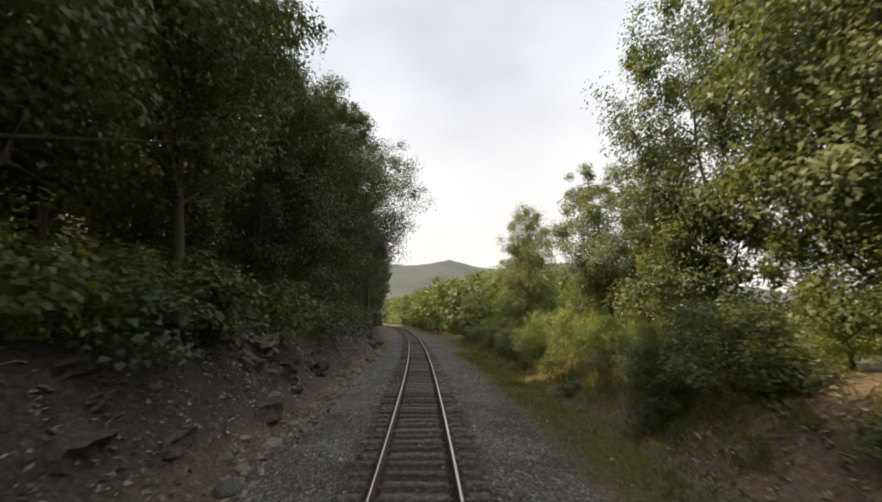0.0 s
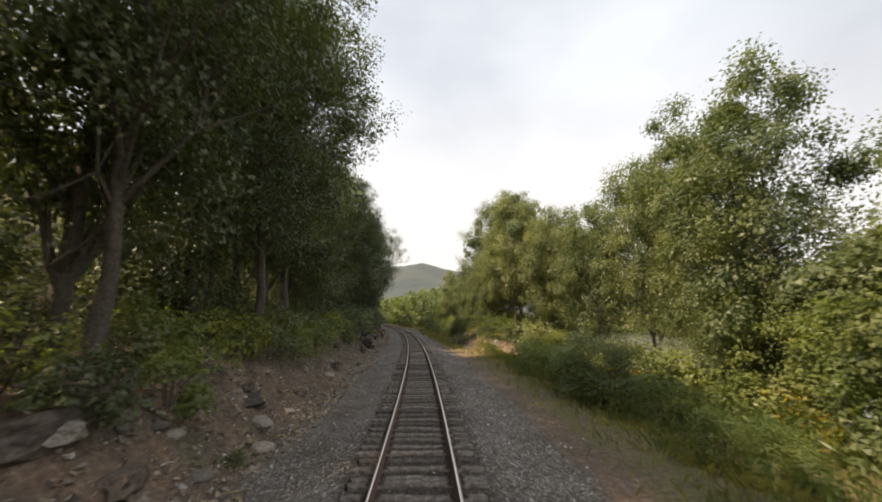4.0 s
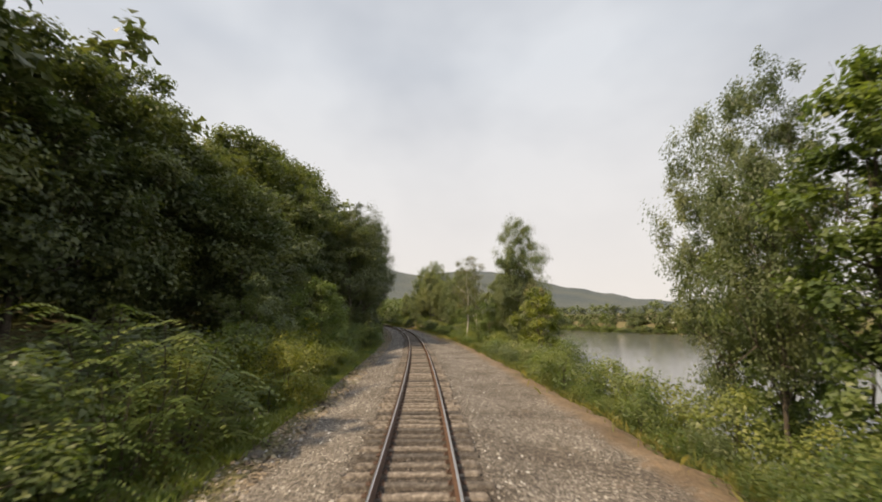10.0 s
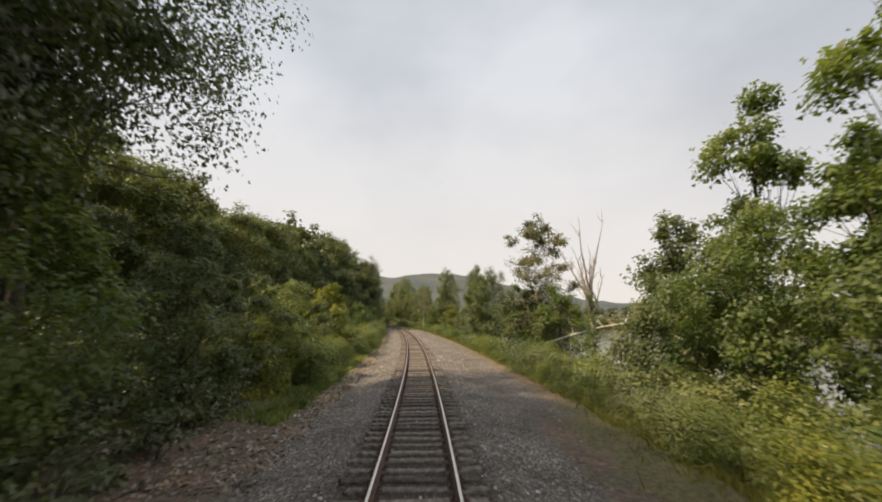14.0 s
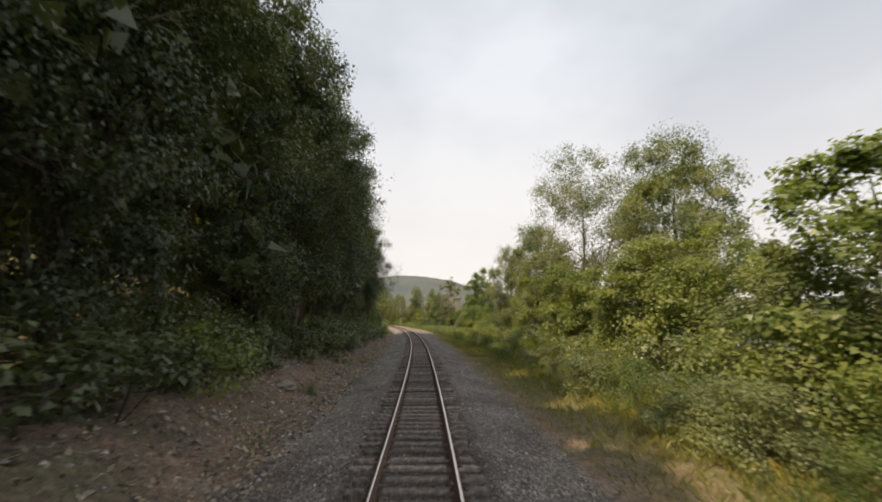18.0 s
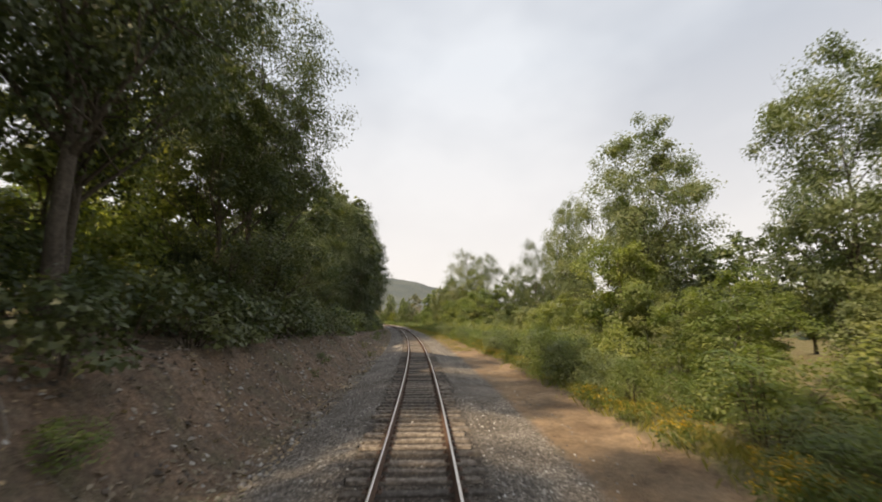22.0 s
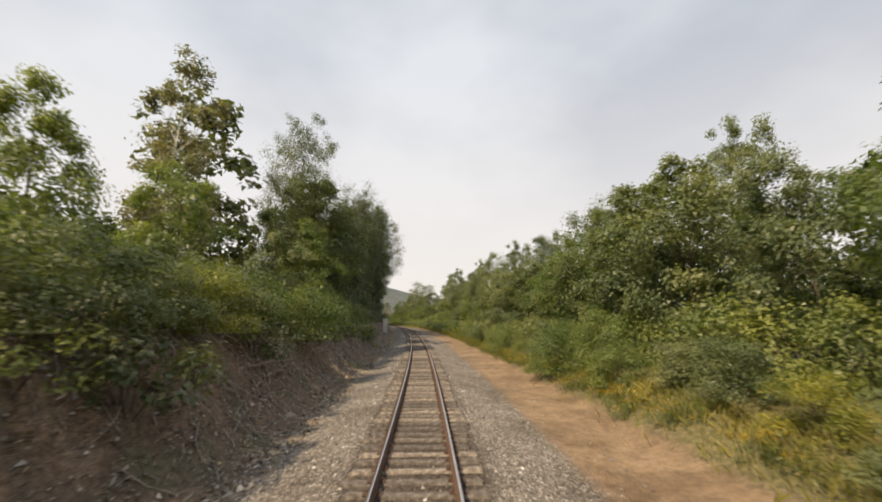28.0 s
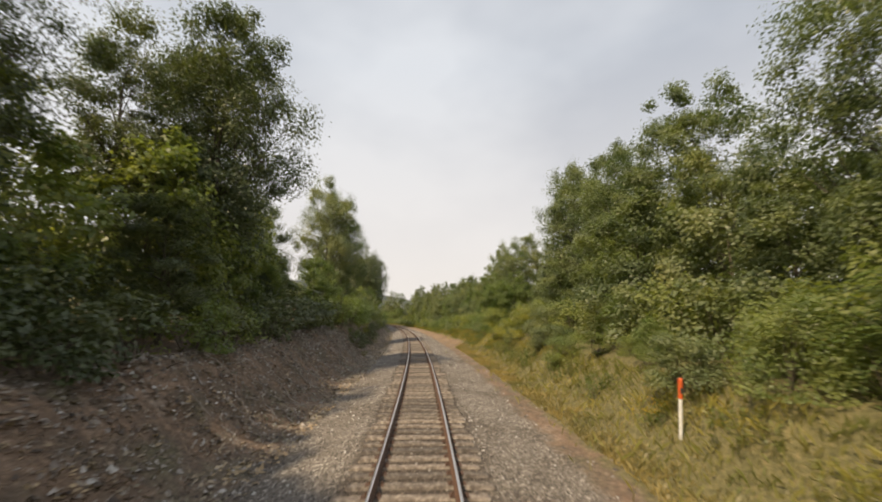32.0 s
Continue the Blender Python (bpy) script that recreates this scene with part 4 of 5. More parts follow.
# single trees that stand out
for kind, u, lat, z, wide in (
        ("oak0", -28, -8.2, 24, 0.95), ("wall1", -12, -9.8, 15, 1.15), ("wall3", -17, -9.6, 15.5, 1.2), ("wall0", -22, -9.8, 16, 1.2), ("oak1", -36, -7.0, 20, 0.95), ("oak1", -45, -7.0, 19, 0.95), ("oak0", -56, -8.0, 22, 0.8), ("oak0", 55, -5.8, 26, 1.05), ("oak1", 46, -7.8, 24, 0.9), ("oak0", -66, -9.0, 23, 0.8), ("oak1", 14, -8.5, 22, 0.9), ("oak0", -194, -11.0, 23, 0.92), ("oak1", -198, -10.5, 21, 0.75), ("small1", -187, -7.6, 5.0, 1.1), ("small2", -197, -8.0, 6.5, 1.0),
        ("oak1", -202, -7.6, 18, 0.9), ("oak0", -215, -10.4, 24, 0.85), ("oak1", -236, -10.8, 30, 0.8), ("oak1", -249, -10.8, 29, 0.8), ("oak0", -319, -9.5, 22, 0.8), ("oak1", -331, -9.0, 25, 0.85), ("oak1", -346, -8.8, 27, 0.9), ("oak0", -354, -9.4, 26, 0.85), ("oak0", -362, -9.8, 25.5, 0.85), ("oak0", -371, -10.2, 25, 0.8),
        ("oak1", -397, -13.0, 25.5, 0.7), ("birch1", -418.7, -13.9, 18, 1.0), ("river2", -458, -9.4, 19, 0.75), ("river1", -462, -10.8, 19.5, 0.75), ("river0", -467, -16.8, 16, 1.0), ("river2", -474, -18, 15, 1.0),
        ("wall1", -487, -12.9, 20.5, 0.95), ("wall2", -489, -11.4, 21, 0.95), ("wall3", -493, -13.5, 17, 0.95), ("wall0", -480, -15.5, 13, 1.0), ("small0", -404, -9.0, 12, 0.9), ("small2", -410, -8.8, 10.5, 0.9), ("small1", -416, -9.0, 10, 0.9), ("small0", -424, -10, 9.5, 0.9), ("small2", -431, -9.5, 9.0, 0.8), ("small0", -438, -10, 8.6, 0.9), ("small1", -445, -10, 9.0, 0.8), ("river3", -449, -13.5, 12, 0.9), ("small2", -469, -9.5, 8.6, 0.8), ("small0", -476, -9, 8.5, 0.9), ("mid2", -477, -12.0, 8.4, 0.9), ("mid0", -481, -11.8, 8.0, 0.9),
        ("small0", -113, -6.8, 6.0, 0.85), ("small1", -121, -8.0, 5.2, 0.9), ("small2", -104, -7.6, 5.0, 0.9), ("small0", -149, -7.4, 5.4, 0.9), ("yellow0", -168, -7.8, 6.2, 0.9), ("small2", -160, -8.2, 4.5, 1.0), ("small1", -177, -8.0, 5.5, 1.0), ("small0", -183, -7.6, 5.2, 1.1), ("small0", -136, -8.4, 4.2, 1.0), ("small1", -192, -7.4, 6.0, 1.0), ("yellow0", -214, -6.4, 3.2, 0.9),
        # river side
        ("river2", 48, 13.0, 13, 0.9), ("river0", 38, 10.5, 14, 0.8), ("river3", 26, 12.5, 13, 0.9), ("river1", 17, 12.8, 18.5, 0.75), ("river0", 10, 12.8, 22, 0.85), ("grove2", 6, 12.2, 13, 0.8), ("grove1", 1, 10.6, 13, 0.8), ("grove0", -2, 14.0, 18, 0.95), ("grove2", -6, 12.0, 19, 0.8), ("grove1", -9, 18.0, 15, 0.9), ("grove0", -12, 14.5, 14.5, 0.8), ("grove2", 4, 16.0, 17, 0.9), ("grove1", -16, 17.0, 14, 0.85), ("grove0", -30, 17.5, 16.5, 0.75), ("river0", -38, 15.0, 14.5, 0.9), ("grove2", -22, 19.0, 17, 0.8), ("grove0", 14, 18.0, 24, 0.9), ("grove1", -26, 17.0, 13, 0.75), ("small1", -46, 12.0, 7, 1.0), ("small1", -8, 13.2, 3.6, 1.0), ("small0", -3, 12.4, 4.2, 1.0), ("small2", 3, 12.8, 4.4, 1.0), ("small1", -13, 13.8, 2.6, 1.1), ("river3", -52, 14.0, 12, 0.8), ("river0", 22, 13.5, 13, 0.8), ("river1", 3, 14.0, 13, 0.85), ("river2", -4, 16.5, 12, 0.9), ("river0", -11, 16.0, 12.5, 0.85), ("river1", -19, 16.0, 12.0, 0.9), ("river2", -33, 16.0, 12.5, 0.8),
        ("birch0", -71.8, 9.7, 14, 1.0), ("birch0", -73.4, 11.0, 12.5, 0.9), ("small1", -78, 12.5, 9.0, 1.0), ("small0", -64, 11.5, 6, 1.0), ("river0", -83.5, 15.0, 18.0, 0.7), ("river2", -84.5, 14.6, 12.5, 0.75), ("small2", -82, 11.2, 6, 1.0), ("small1", -90, 16.0, 6.5, 0.9), ("birch1", -92, 15.0, 8.0, 0.9), ("yellow0", -96, 13.8, 6.5, 0.8),
        ("river1", -122, 15.0, 13.0, 0.55), ("river3", -127, 13.0, 12.5, 0.5), ("poplar0", -131, 12.8, 11.0, 1.0), ("river0", -134, 15.0, 12, 0.7), ("small1", -136, 10.8, 7.5, 0.8), ("poplar0", -125, 15.0, 10, 1.0),
        ("birch1", -164.5, 12.0, 14, 1.0), ("birch1", -166, 13.6, 13, 1.0), ("small1", -165, 11.0, 6.4, 1.1), ("small2", -168.5, 13.0, 6.0, 1.0), ("small1", -160, 12.5, 5, 1.0), ("dead0", -177.25, 12.2, 10.0, 1.0), ("small1", -184, 13.5, 6.5, 0.9), ("mid1", -185.5, 13.2, 7.8, 0.9), ("mid0", -190.5, 12.6, 6.5, 0.9), ("poplar0", -188.0, 15.0, 13.5, 0.85), ("poplar0", -191.5, 16.5, 10.0, 1.0), ("poplar0", -196.5, 11.6, 11.5, 0.95), ("small0", -202, 11.5, 5.5, 1.0),
        ("river2", -223, 11.8, 12.0, 0.85), ("river0", -217, 17.0, 16.0, 0.9), ("river1", -226, 15.0, 13, 0.9), ("willow0", -231, 18.0, 21, 1.0), ("willow0", -240, 21.0, 19, 0.9), ("river3", -250, 16.0, 13.5, 0.9), ("small0", -243, 12.0, 7.5, 1.1), ("small2", -252, 11.5, 7.0, 1.1), ("small0", -262, 13.5, 9.0, 1.2), ("river1", -266, 20.0, 12, 0.9),
        ("willow0", -272, 22.0, 16.5, 0.7), ("willow0", -281, 24.0, 16.0, 0.7), ("poplar0", -270, 15.5, 9, 1.2), ("river0", -292, 20.0, 18.5, 0.6), ("river3", -311, 17.4, 18.0, 0.9), ("river2", -306, 20.5, 14, 0.8), ("small0", -316, 13.0, 8.5, 1.0), ("river1", -326, 18.0, 14.5, 0.8), ("river2", -334, 16.5, 13.0, 0.9),
        ("river3", -343, 18.5, 16.5, 0.75), ("river0", -349, 15.5, 13, 0.85), ("river2", -355, 13.5, 13.0, 0.8), ("river1", -366, 15.0, 14.5, 0.95), ("river0", -373, 18.0, 11.0, 0.9), ("river3", -381, 16.0, 14, 0.85), ("river2", -391, 16.0, 13.5, 0.9), ("river0", -399, 19.0, 15.0, 1.0), ("river1", -408, 17.0, 13.0, 1.0), ("river3", -418, 20.5, 15.0, 0.7),
        ("river0", -433, 18.4, 18.0, 0.6), ("river2", -440, 20.5, 18, 0.95), ("river1", -447, 16.5, 14.5, 0.9), ("river3", -455, 20.5, 12, 0.8), ("river0", -462.7, 20.0, 23.0, 0.6), ("river3", -459, 27.0, 26, 0.9), ("river2", -471, 17.0, 18, 0.9), ("river1", -481, 16.0, 16.0, 0.95), ("river3", -489, 17.5, 17, 0.95), ("river0", -499, 17.0, 17, 0.9), ("river2", -508, 16.0, 16, 0.9)):
    plant(kind, u, lat, z - land_at(u, lat), wide=wide)
# trees beside the track where it bends out of sight
u = 62.0
while u < 330:
    for lat in (10.5, 17, 24):
        sow("river_woods", pick("far0", "far1"), u + prng.uniform(-2, 2), lat + prng.uniform(-1.5, 2.5), prng.uniform(8, 11) + (lat - 10) * 0.3 + float(np.interp(u, [60, 100, 250], [0, 5, 6])), wide=0.85)
    sow("river_woods", "far1", u + 3, 8.4, prng.uniform(1.8, 3), wide=1.2)
    u += 6.5
# woods further off on the river side, where the river has bent away
u = -242.0
while u > -530:
    for lat in (25, 33, 42):
        if prng.random() < 0.6:
            sow("river_woods", pick(*BACK), u + prng.uniform(-3, 3), lat + prng.uniform(-2.5, 2.5), prng.uniform(10, 14))
    u -= 9.5
gather("river_woods", "green trees in the woods behind the shrubs", "woods")

# shrubs along the river side: front row height along the track
FR_U = [60, 20, 12, 0, -8, -14, -22, -30, -45, -60, -72, -85, -95, -105, -118, -128, -145, -158, -172, -190, -205, -225, -245, -262, -285, -320, -360, -400, -430, -447, -452, -460, -466, -470, -475, -525]
FR_H = [1.8, 1.0, 0.8, 0.8, 0.6, 0.45, 0.55, 0.8, 1.0, 1.4, 1.3, 1.2, 0.9, 0.7, 0.8, 1.4, 1.6, 1.8, 1.8, 1.8, 1.7, 2.2, 2.8, 3.0, 3.0, 3.0, 2.8, 3.1, 3.4, 2.2, 1.6, 1.5, 1.4, 0.9, 2.0, 2.4]
FL_U = [60, 10, -5, -16, -25, -60, -95, -130, -190, -230, -260, -300, -400, -430, -470, -500, -525]
FL_L = [8.2, 8.0, 8.2, 9.5, 7.8, 7.4, 8.5, 8.7, 8.5, 7.8, 8.2, 8.6, 8.6, 8.8, 8.6, 7.8, 8.0]
u = 58.0
while u > -522:
    h, l0 = float(np.interp(u, FR_U, FR_H)), float(np.interp(u, FL_U, FL_L))
    shore = float(np.interp(u, SHORE_U, SHORE_L))
    yellow = -255 < u < -225 or u < -440
    kind = pick(*SHRUB, *(("golden0",) if yellow or prng.random() < 0.25 else ()), *(SUMAC[:1] if prng.random() < 0.4 else ()))
    if h > 1.9 and kind in SHRUB:
        kind = pick(*TALL)
    elif h > 1.9 and kind == "golden0":
        kind = "tall3"
    bare = -23 < u < 9
    if bare and prng.random() < 0.75:
        u -= 2.2
        continue
    plant(kind, u, l0 + prng.uniform(-0.6, 0.9) + (2.6 if bare else 0), h * prng.uniform(0.6, 1.15) * (1.0 + 0.22 * math.sin(u * 0.31) + 0.15 * math.sin(u * 0.83)), wide=max(1.0, 1.5 / max(h, 0.8)) * prng.uniform(0.9, 1.2))
    if h > 1.0 and l0 + 3 < shore - 3 and not -50 < u < 25:
        if h > 1.5:
            sow("river_thicket", pick(*TALL), u - 1, l0 + 2.6 + prng.uniform(-0.5, 0.6), h * prng.uniform(1.1, 1.5), wide=prng.uniform(0.85, 1.1))
        else:
            sow("river_thicket", pick(*SHRUB), u - 1, l0 + 2.6 + prng.uniform(-0.5, 0.6), h * prng.uniform(1.15, 1.6), wide=prng.uniform(0.8, 1.1))
    u -= prng.uniform(2.0, 2.9) * (1.25 if h < 1.1 else 1.0)
for i in range(16):
    u = 8 + 4.2 * i
    plant(pick("mid0", "mid1", "mid2"), u + prng.uniform(-1, 1), prng.uniform(11.5, 14.5), prng.uniform(5.0, 8.0) - (1.5 if u < 16 else 0), wide=prng.uniform(0.9, 1.2))
for i in range(30):
    u = prng.uniform(6, 58)
    sow("river_thicket", pick(*SHRUB), u, prng.uniform(7.6, 11), prng.uniform(0.8, 1.9), wide=prng.uniform(1.0, 1.4))
for i in range(15):
    plant(pick("mid0", "mid1", "mid2"), -36 - 2.6 * i, prng.uniform(12.0, 15.5), prng.uniform(4.0, 6.5), wide=prng.uniform(0.95, 1.2))
for i in range(40):
    sow("river_thicket", pick(*SHRUB, "tall0"), prng.uniform(-42, 3), prng.uniform(11.4, 15.0), prng.uniform(1.5, 2.7), wide=prng.uniform(1.1, 1.5))
for i in range(48):
    plant(pick(*SHRUB, "golden0"), prng.uniform(-475, -456), prng.uniform(8.0, 13.5), prng.uniform(0.9, 1.4), wide=prng.uniform(1.3, 1.9))
for i in range(12):
    sow("river_thicket", pick(*TALL), prng.uniform(-472, -456), prng.uniform(13.5, 15.5), prng.uniform(2.2, 3.6), wide=prng.uniform(1.0, 1.3))
u = -204.0
while u > -520:
    h = float(np.interp(u, [-520, -470, -440, -400, -375, -345, -330, -300, -266, -258, -240, -215, -204], [8.0, 7.5, 8.5, 8.5, 8.0, 6.0, 4.6, 4.2, 4.6, 7.5, 8.0, 7.0, 4.5])) * prng.uniform(0.75, 1.2)
    lat = float(np.interp(u, FL_U, FL_L)) + prng.uniform(4.0, 6.2)
    if -471 < u < -455:
        lat += 4.0
    plant(pick("mid0", "mid1", "mid2"), u, lat, h, wide=prng.uniform(0.9, 1.2) * (1.25 if h < 6 else 1.0))
    u -= prng.uniform(3.4, 5.4)
gather("river_thicket", "dense green thicket behind the front shrubs", "thicket")

# undergrowth at the foot of the wooded bank and shrubs of the open stretch
u = 60.0
while u > -520:
    lb = float(np.interp(u, L_BANK_U, L_BANK_H))
    if -188 < u < -84:
        plant(pick(*SUMAC, *SUMAC, *SHRUB[:2], "golden0", "golden0", "tall3"), u, prng.uniform(-6.8, -5.2), prng.uniform(1.3, 2.5) + 0.8 * math.sin(u * 0.42) ** 2, wide=prng.uniform(0.95, 1.15))
        sow("bank_thicket", pick(*SUMAC, *TALL, *TALL, "tall3", "tall3"), u - 1.1, prng.uniform(-8.8, -7.2), prng.uniform(2.4, 3.7))
        u -= prng.uniform(1.7, 2.4)
    else:
        low = -345 < u < -200
        shady = not (-478 < u < -395)
        # below the trees take the kinds that have shade in their leaf colour
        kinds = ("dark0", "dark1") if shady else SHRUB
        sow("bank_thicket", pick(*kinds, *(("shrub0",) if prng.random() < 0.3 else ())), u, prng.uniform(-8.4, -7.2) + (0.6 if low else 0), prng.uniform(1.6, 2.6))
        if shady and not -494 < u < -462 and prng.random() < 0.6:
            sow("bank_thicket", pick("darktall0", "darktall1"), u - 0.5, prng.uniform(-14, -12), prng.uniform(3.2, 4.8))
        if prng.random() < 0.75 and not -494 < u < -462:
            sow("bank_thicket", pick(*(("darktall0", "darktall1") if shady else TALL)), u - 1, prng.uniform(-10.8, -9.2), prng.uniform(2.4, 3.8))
        if -50 < u < -14 or -84 < u < -55 or -245 < u < -190:
            sow("bank_thicket", pick(*kinds, *(("shrub0", "shrub1", "golden0") if u > -84 else ())), u, prng.uniform(-6.8, -5.8), prng.uniform(1.0, 1.9))
        if not shady and prng.random() < 0.55:
            sow("bank_thicket", pick("shrub0", "dark0", "dark1", "golden0"), u, prng.uniform(-6.0, -5.1), prng.uniform(1.0, 1.9))
        if not shady:
            plant(pick("shrub0", "shrub1", "shrub2", "tall0", "tall1", "tall3"), u, prng.uniform(-7.2, -6.0), prng.uniform(1.5, 3.3), wide=prng.uniform(0.8, 1.1)) if u > -452 else plant(pick(*SUMAC, "shrub0"), u, prng.uniform(-7.4, -6.6), prng.uniform(2.0, 3.0))
        u -= prng.uniform(2.0, 2.8)
for i in range(9):
    plant(pick("shrub0", "shrub1", "golden0"), prng.uniform(-88, -74), prng.uniform(-6.0, -5.3), prng.uniform(1.1, 1.9), wide=prng.uniform(0.7, 0.95), label="young shrub with bright yellow-green leaves below the trees")
for i in range(70):
    u = prng.uniform(-16, 62)
    lat = -prng.uniform(5.9, 7.6)
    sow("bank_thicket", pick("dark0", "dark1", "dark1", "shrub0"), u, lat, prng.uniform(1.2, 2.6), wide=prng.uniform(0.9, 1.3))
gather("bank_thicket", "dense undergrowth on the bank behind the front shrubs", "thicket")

# weeds and wildflowers on the verges
u = 55.0
while u > -515:
    l0 = float(np.interp(u, FL_U, FL_L))
    gold = (-24 < u < -10) or (-80 < u < -66) or (-232 < u < -214) or u < -285
    for _ in range(0 if -9 < u < 8 else 4 if -190 < u < -84 else 2):
        sow("verge_weeds", pick("weed0", "weed1", *(("rod0",) if gold and prng.random() < 0.45 else ())), u + prng.uniform(-1, 1), l0 - prng.uniform(0.7, 1.5), prng.uniform(0.45, 0.95), wide=1.2)
    if -190 < u < -84 or prng.random() < 0.35:
        sow("verge_weeds", pick("weed0", "weed1", "shrub0"), u, prng.uniform(-5.6, -4.1), prng.uniform(0.35, 0.8), wide=1.3)
    u -= 3.3
# thicker growth by the water where the verge is low
for i in range(60):
    u = prng.uniform(-200, -80)
    shore = float(np.interp(u, SHORE_U, SHORE_L))
    sow("verge_weeds", pick("shrub0", "shrub1", "weed0"), u, prng.uniform(9.5, shore - 3.5), prng.uniform(0.8, 1.5), wide=1.2)

for i in range(34):
    sow("verge_weeds", pick("weed0", "weed0", "shrub0", "dark0"), prng.uniform(-10, 9), prng.uniform(7.6, 12), prng.uniform(0.5, 1.1), wide=1.2)
# brush on the bank; its dark-leaved kinds bring shade in by colour
for i in range(90):
    sow("verge_weeds", pick("weed1", "dark0", "dark1", "shrub2", "weed0"), prng.uniform(-4, 34), prng.uniform(5.9, 10.5), prng.uniform(0.35, 0.9), wide=1.4)
for i in range(95):
    u = prng.uniform(-62, -21)
    sow("verge_weeds", pick("weed0", "weed1", "weed1", "rod0"), u, prng.uniform(6.6, 13), prng.uniform(0.7, 1.3), wide=1.3)
u = -288.0
while u > -475:
    l0 = float(np.interp(u, FL_U, FL_L))
    if prng.random() < 0.8:
        sow("verge_weeds", "rod0", u + prng.uniform(-0.8, 0.8), l0 - prng.uniform(1.0, 1.7), prng.uniform(0.4, 0.8), wide=1.3)
    u -= 2.0
gather("verge_weeds", "tall weeds and goldenrod along the verges", "weeds")

# far shore
u = 230.0
while u > -150:
    far = float(np.interp(u, FAR_U, FAR_L))
    for k in range(1):
        sow("far_woods", pick("far0", "far1"), u + prng.uniform(-3, 3), far + 3.0 + k * 6 + prng.uniform(-1.5, 2), prng.uniform(5, 8) + k * 2, wide=1.3)
    sow("far_woods", pick("clump0", "clump1"), u, far + 11, prng.uniform(8, 11), wide=1.2)
    for k in (0, 2.2, 4.4):
        sow("far_woods", pick("far0", "far1"), u + k, far - 0.8, prng.uniform(2.8, 4.4), wide=1.9)
    u -= 6.6
while u > -420:
    far = float(np.interp(u, FAR_U, FAR_L))
    for k in range(2):
        sow("far_woods", pick("clump0", "clump1"), u + prng.uniform(-3, 3), far + 2.0 + k * 8, prng.uniform(6, 10), wide=1.2)
    u -= 9.0
# woods up the hillside and over the flat by the river, far from the track
for i in range(340):
    u = prng.uniform(-560, 120)
    sow("hill_woods", pick("clump0", "clump1"), u, -prng.uniform(50, 150), prng.uniform(10, 16), wide=prng.uniform(1.1, 1.5))
gather("hill_woods", "green woods over the hillside far behind", "woods")
for i in range(110):
    u = prng.uniform(-560, -262)
    shore = float(np.interp(u, SHORE_U, SHORE_L))
    sow("flat_woods", pick("clump0", "clump1"), u, prng.uniform(48, max(52, shore - 10)), prng.uniform(9, 14), wide=prng.uniform(1.1, 1.5))
gather("flat_woods", "green woods on the flat land by the river", "woods")
gather("far_woods", "rounded green trees along the opposite shore", "woods")

# ---- railway track ----
def rail_mesh(u0, u1, lat):
    prof = np.array([(-0.07, 0.0), (-0.07, 0.012), (-0.02, 0.028), (-0.009, 0.05), (-0.009, 0.115), (-0.034, 0.128), (-0.036, 0.152), (-0.026, 0.16), (0.026, 0.16), (0.036, 0.152), (0.034, 0.128), (0.009, 0.115), (0.009, 0.05), (0.02, 0.028), (0.07, 0.012), (0.07, 0.0)])
    us = np.linspace(u0, u1, int((u1 - u0) / 1.5) + 1)
    x, y = at_many(us[:, None], lat + prof[None, :, 0])
    v = np.stack([x, y, np.broadcast_to(0.012 + prof[:, 1], x.shape)], -1).reshape(-1, 3)
    n, k = len(us), len(prof)
    ii, jj = np.meshgrid(np.arange(n - 1), np.arange(k), indexing="ij")
    f = np.stack([ii * k + jj, ii * k + (jj + 1) % k, (ii + 1) * k + (jj + 1) % k, (ii + 1) * k + jj], -1).reshape(-1, 4)
    fm = np.tile(((np.arange(k) == 7)).astype(int), n - 1)
    return mesh_from("rail", v, f, [M_RUST, M_RAILTOP], fm)


def tie_mesh(seed):
    """A worn wooden tie: chipped ends, cracked and sagging top."""
    g = np.random.default_rng(seed)
    ln, w, h = 2.66, 0.215, 0.24
    xs = np.array([-0.5, -0.46, -0.2, 0.05, 0.3, 0.46, 0.5]) * ln
    V = []
    for x in xs:
        dz = g.normal(0, 0.008)
        end = abs(x) > 0.49 * ln
        for sy, top in ((-1, 0), (-1, 1), (-0.8, 2), (0.82, 2), (1, 1), (1, 0)):
            V.append((x + (g.normal(0, 0.025) if end else 0), sy * w / 2 * (0.96 if end else 1) + g.normal(0, 0.006), -h if top == 0 else (dz - 0.012 if top == 1 else dz - (0.02 if end else 0)) + g.normal(0, 0.004)))
    F = []
    for i in range(len(xs) - 1):
        for j in range(5):
            F.append((i * 6 + j, (i + 1) * 6 + j, (i + 1) * 6 + j + 1, i * 6 + j + 1))
    caps = []
    for i, flip in ((0, 1), (len(xs) - 1, -1)):
        c = [i * 6 + j for j in range(6)][::flip]
        caps += [(c[0], c[1], c[4], c[5]), (c[1], c[2], c[3], c[4])]
    return mesh_from("tie", np.array(V), np.array(F + caps), M_TIE)


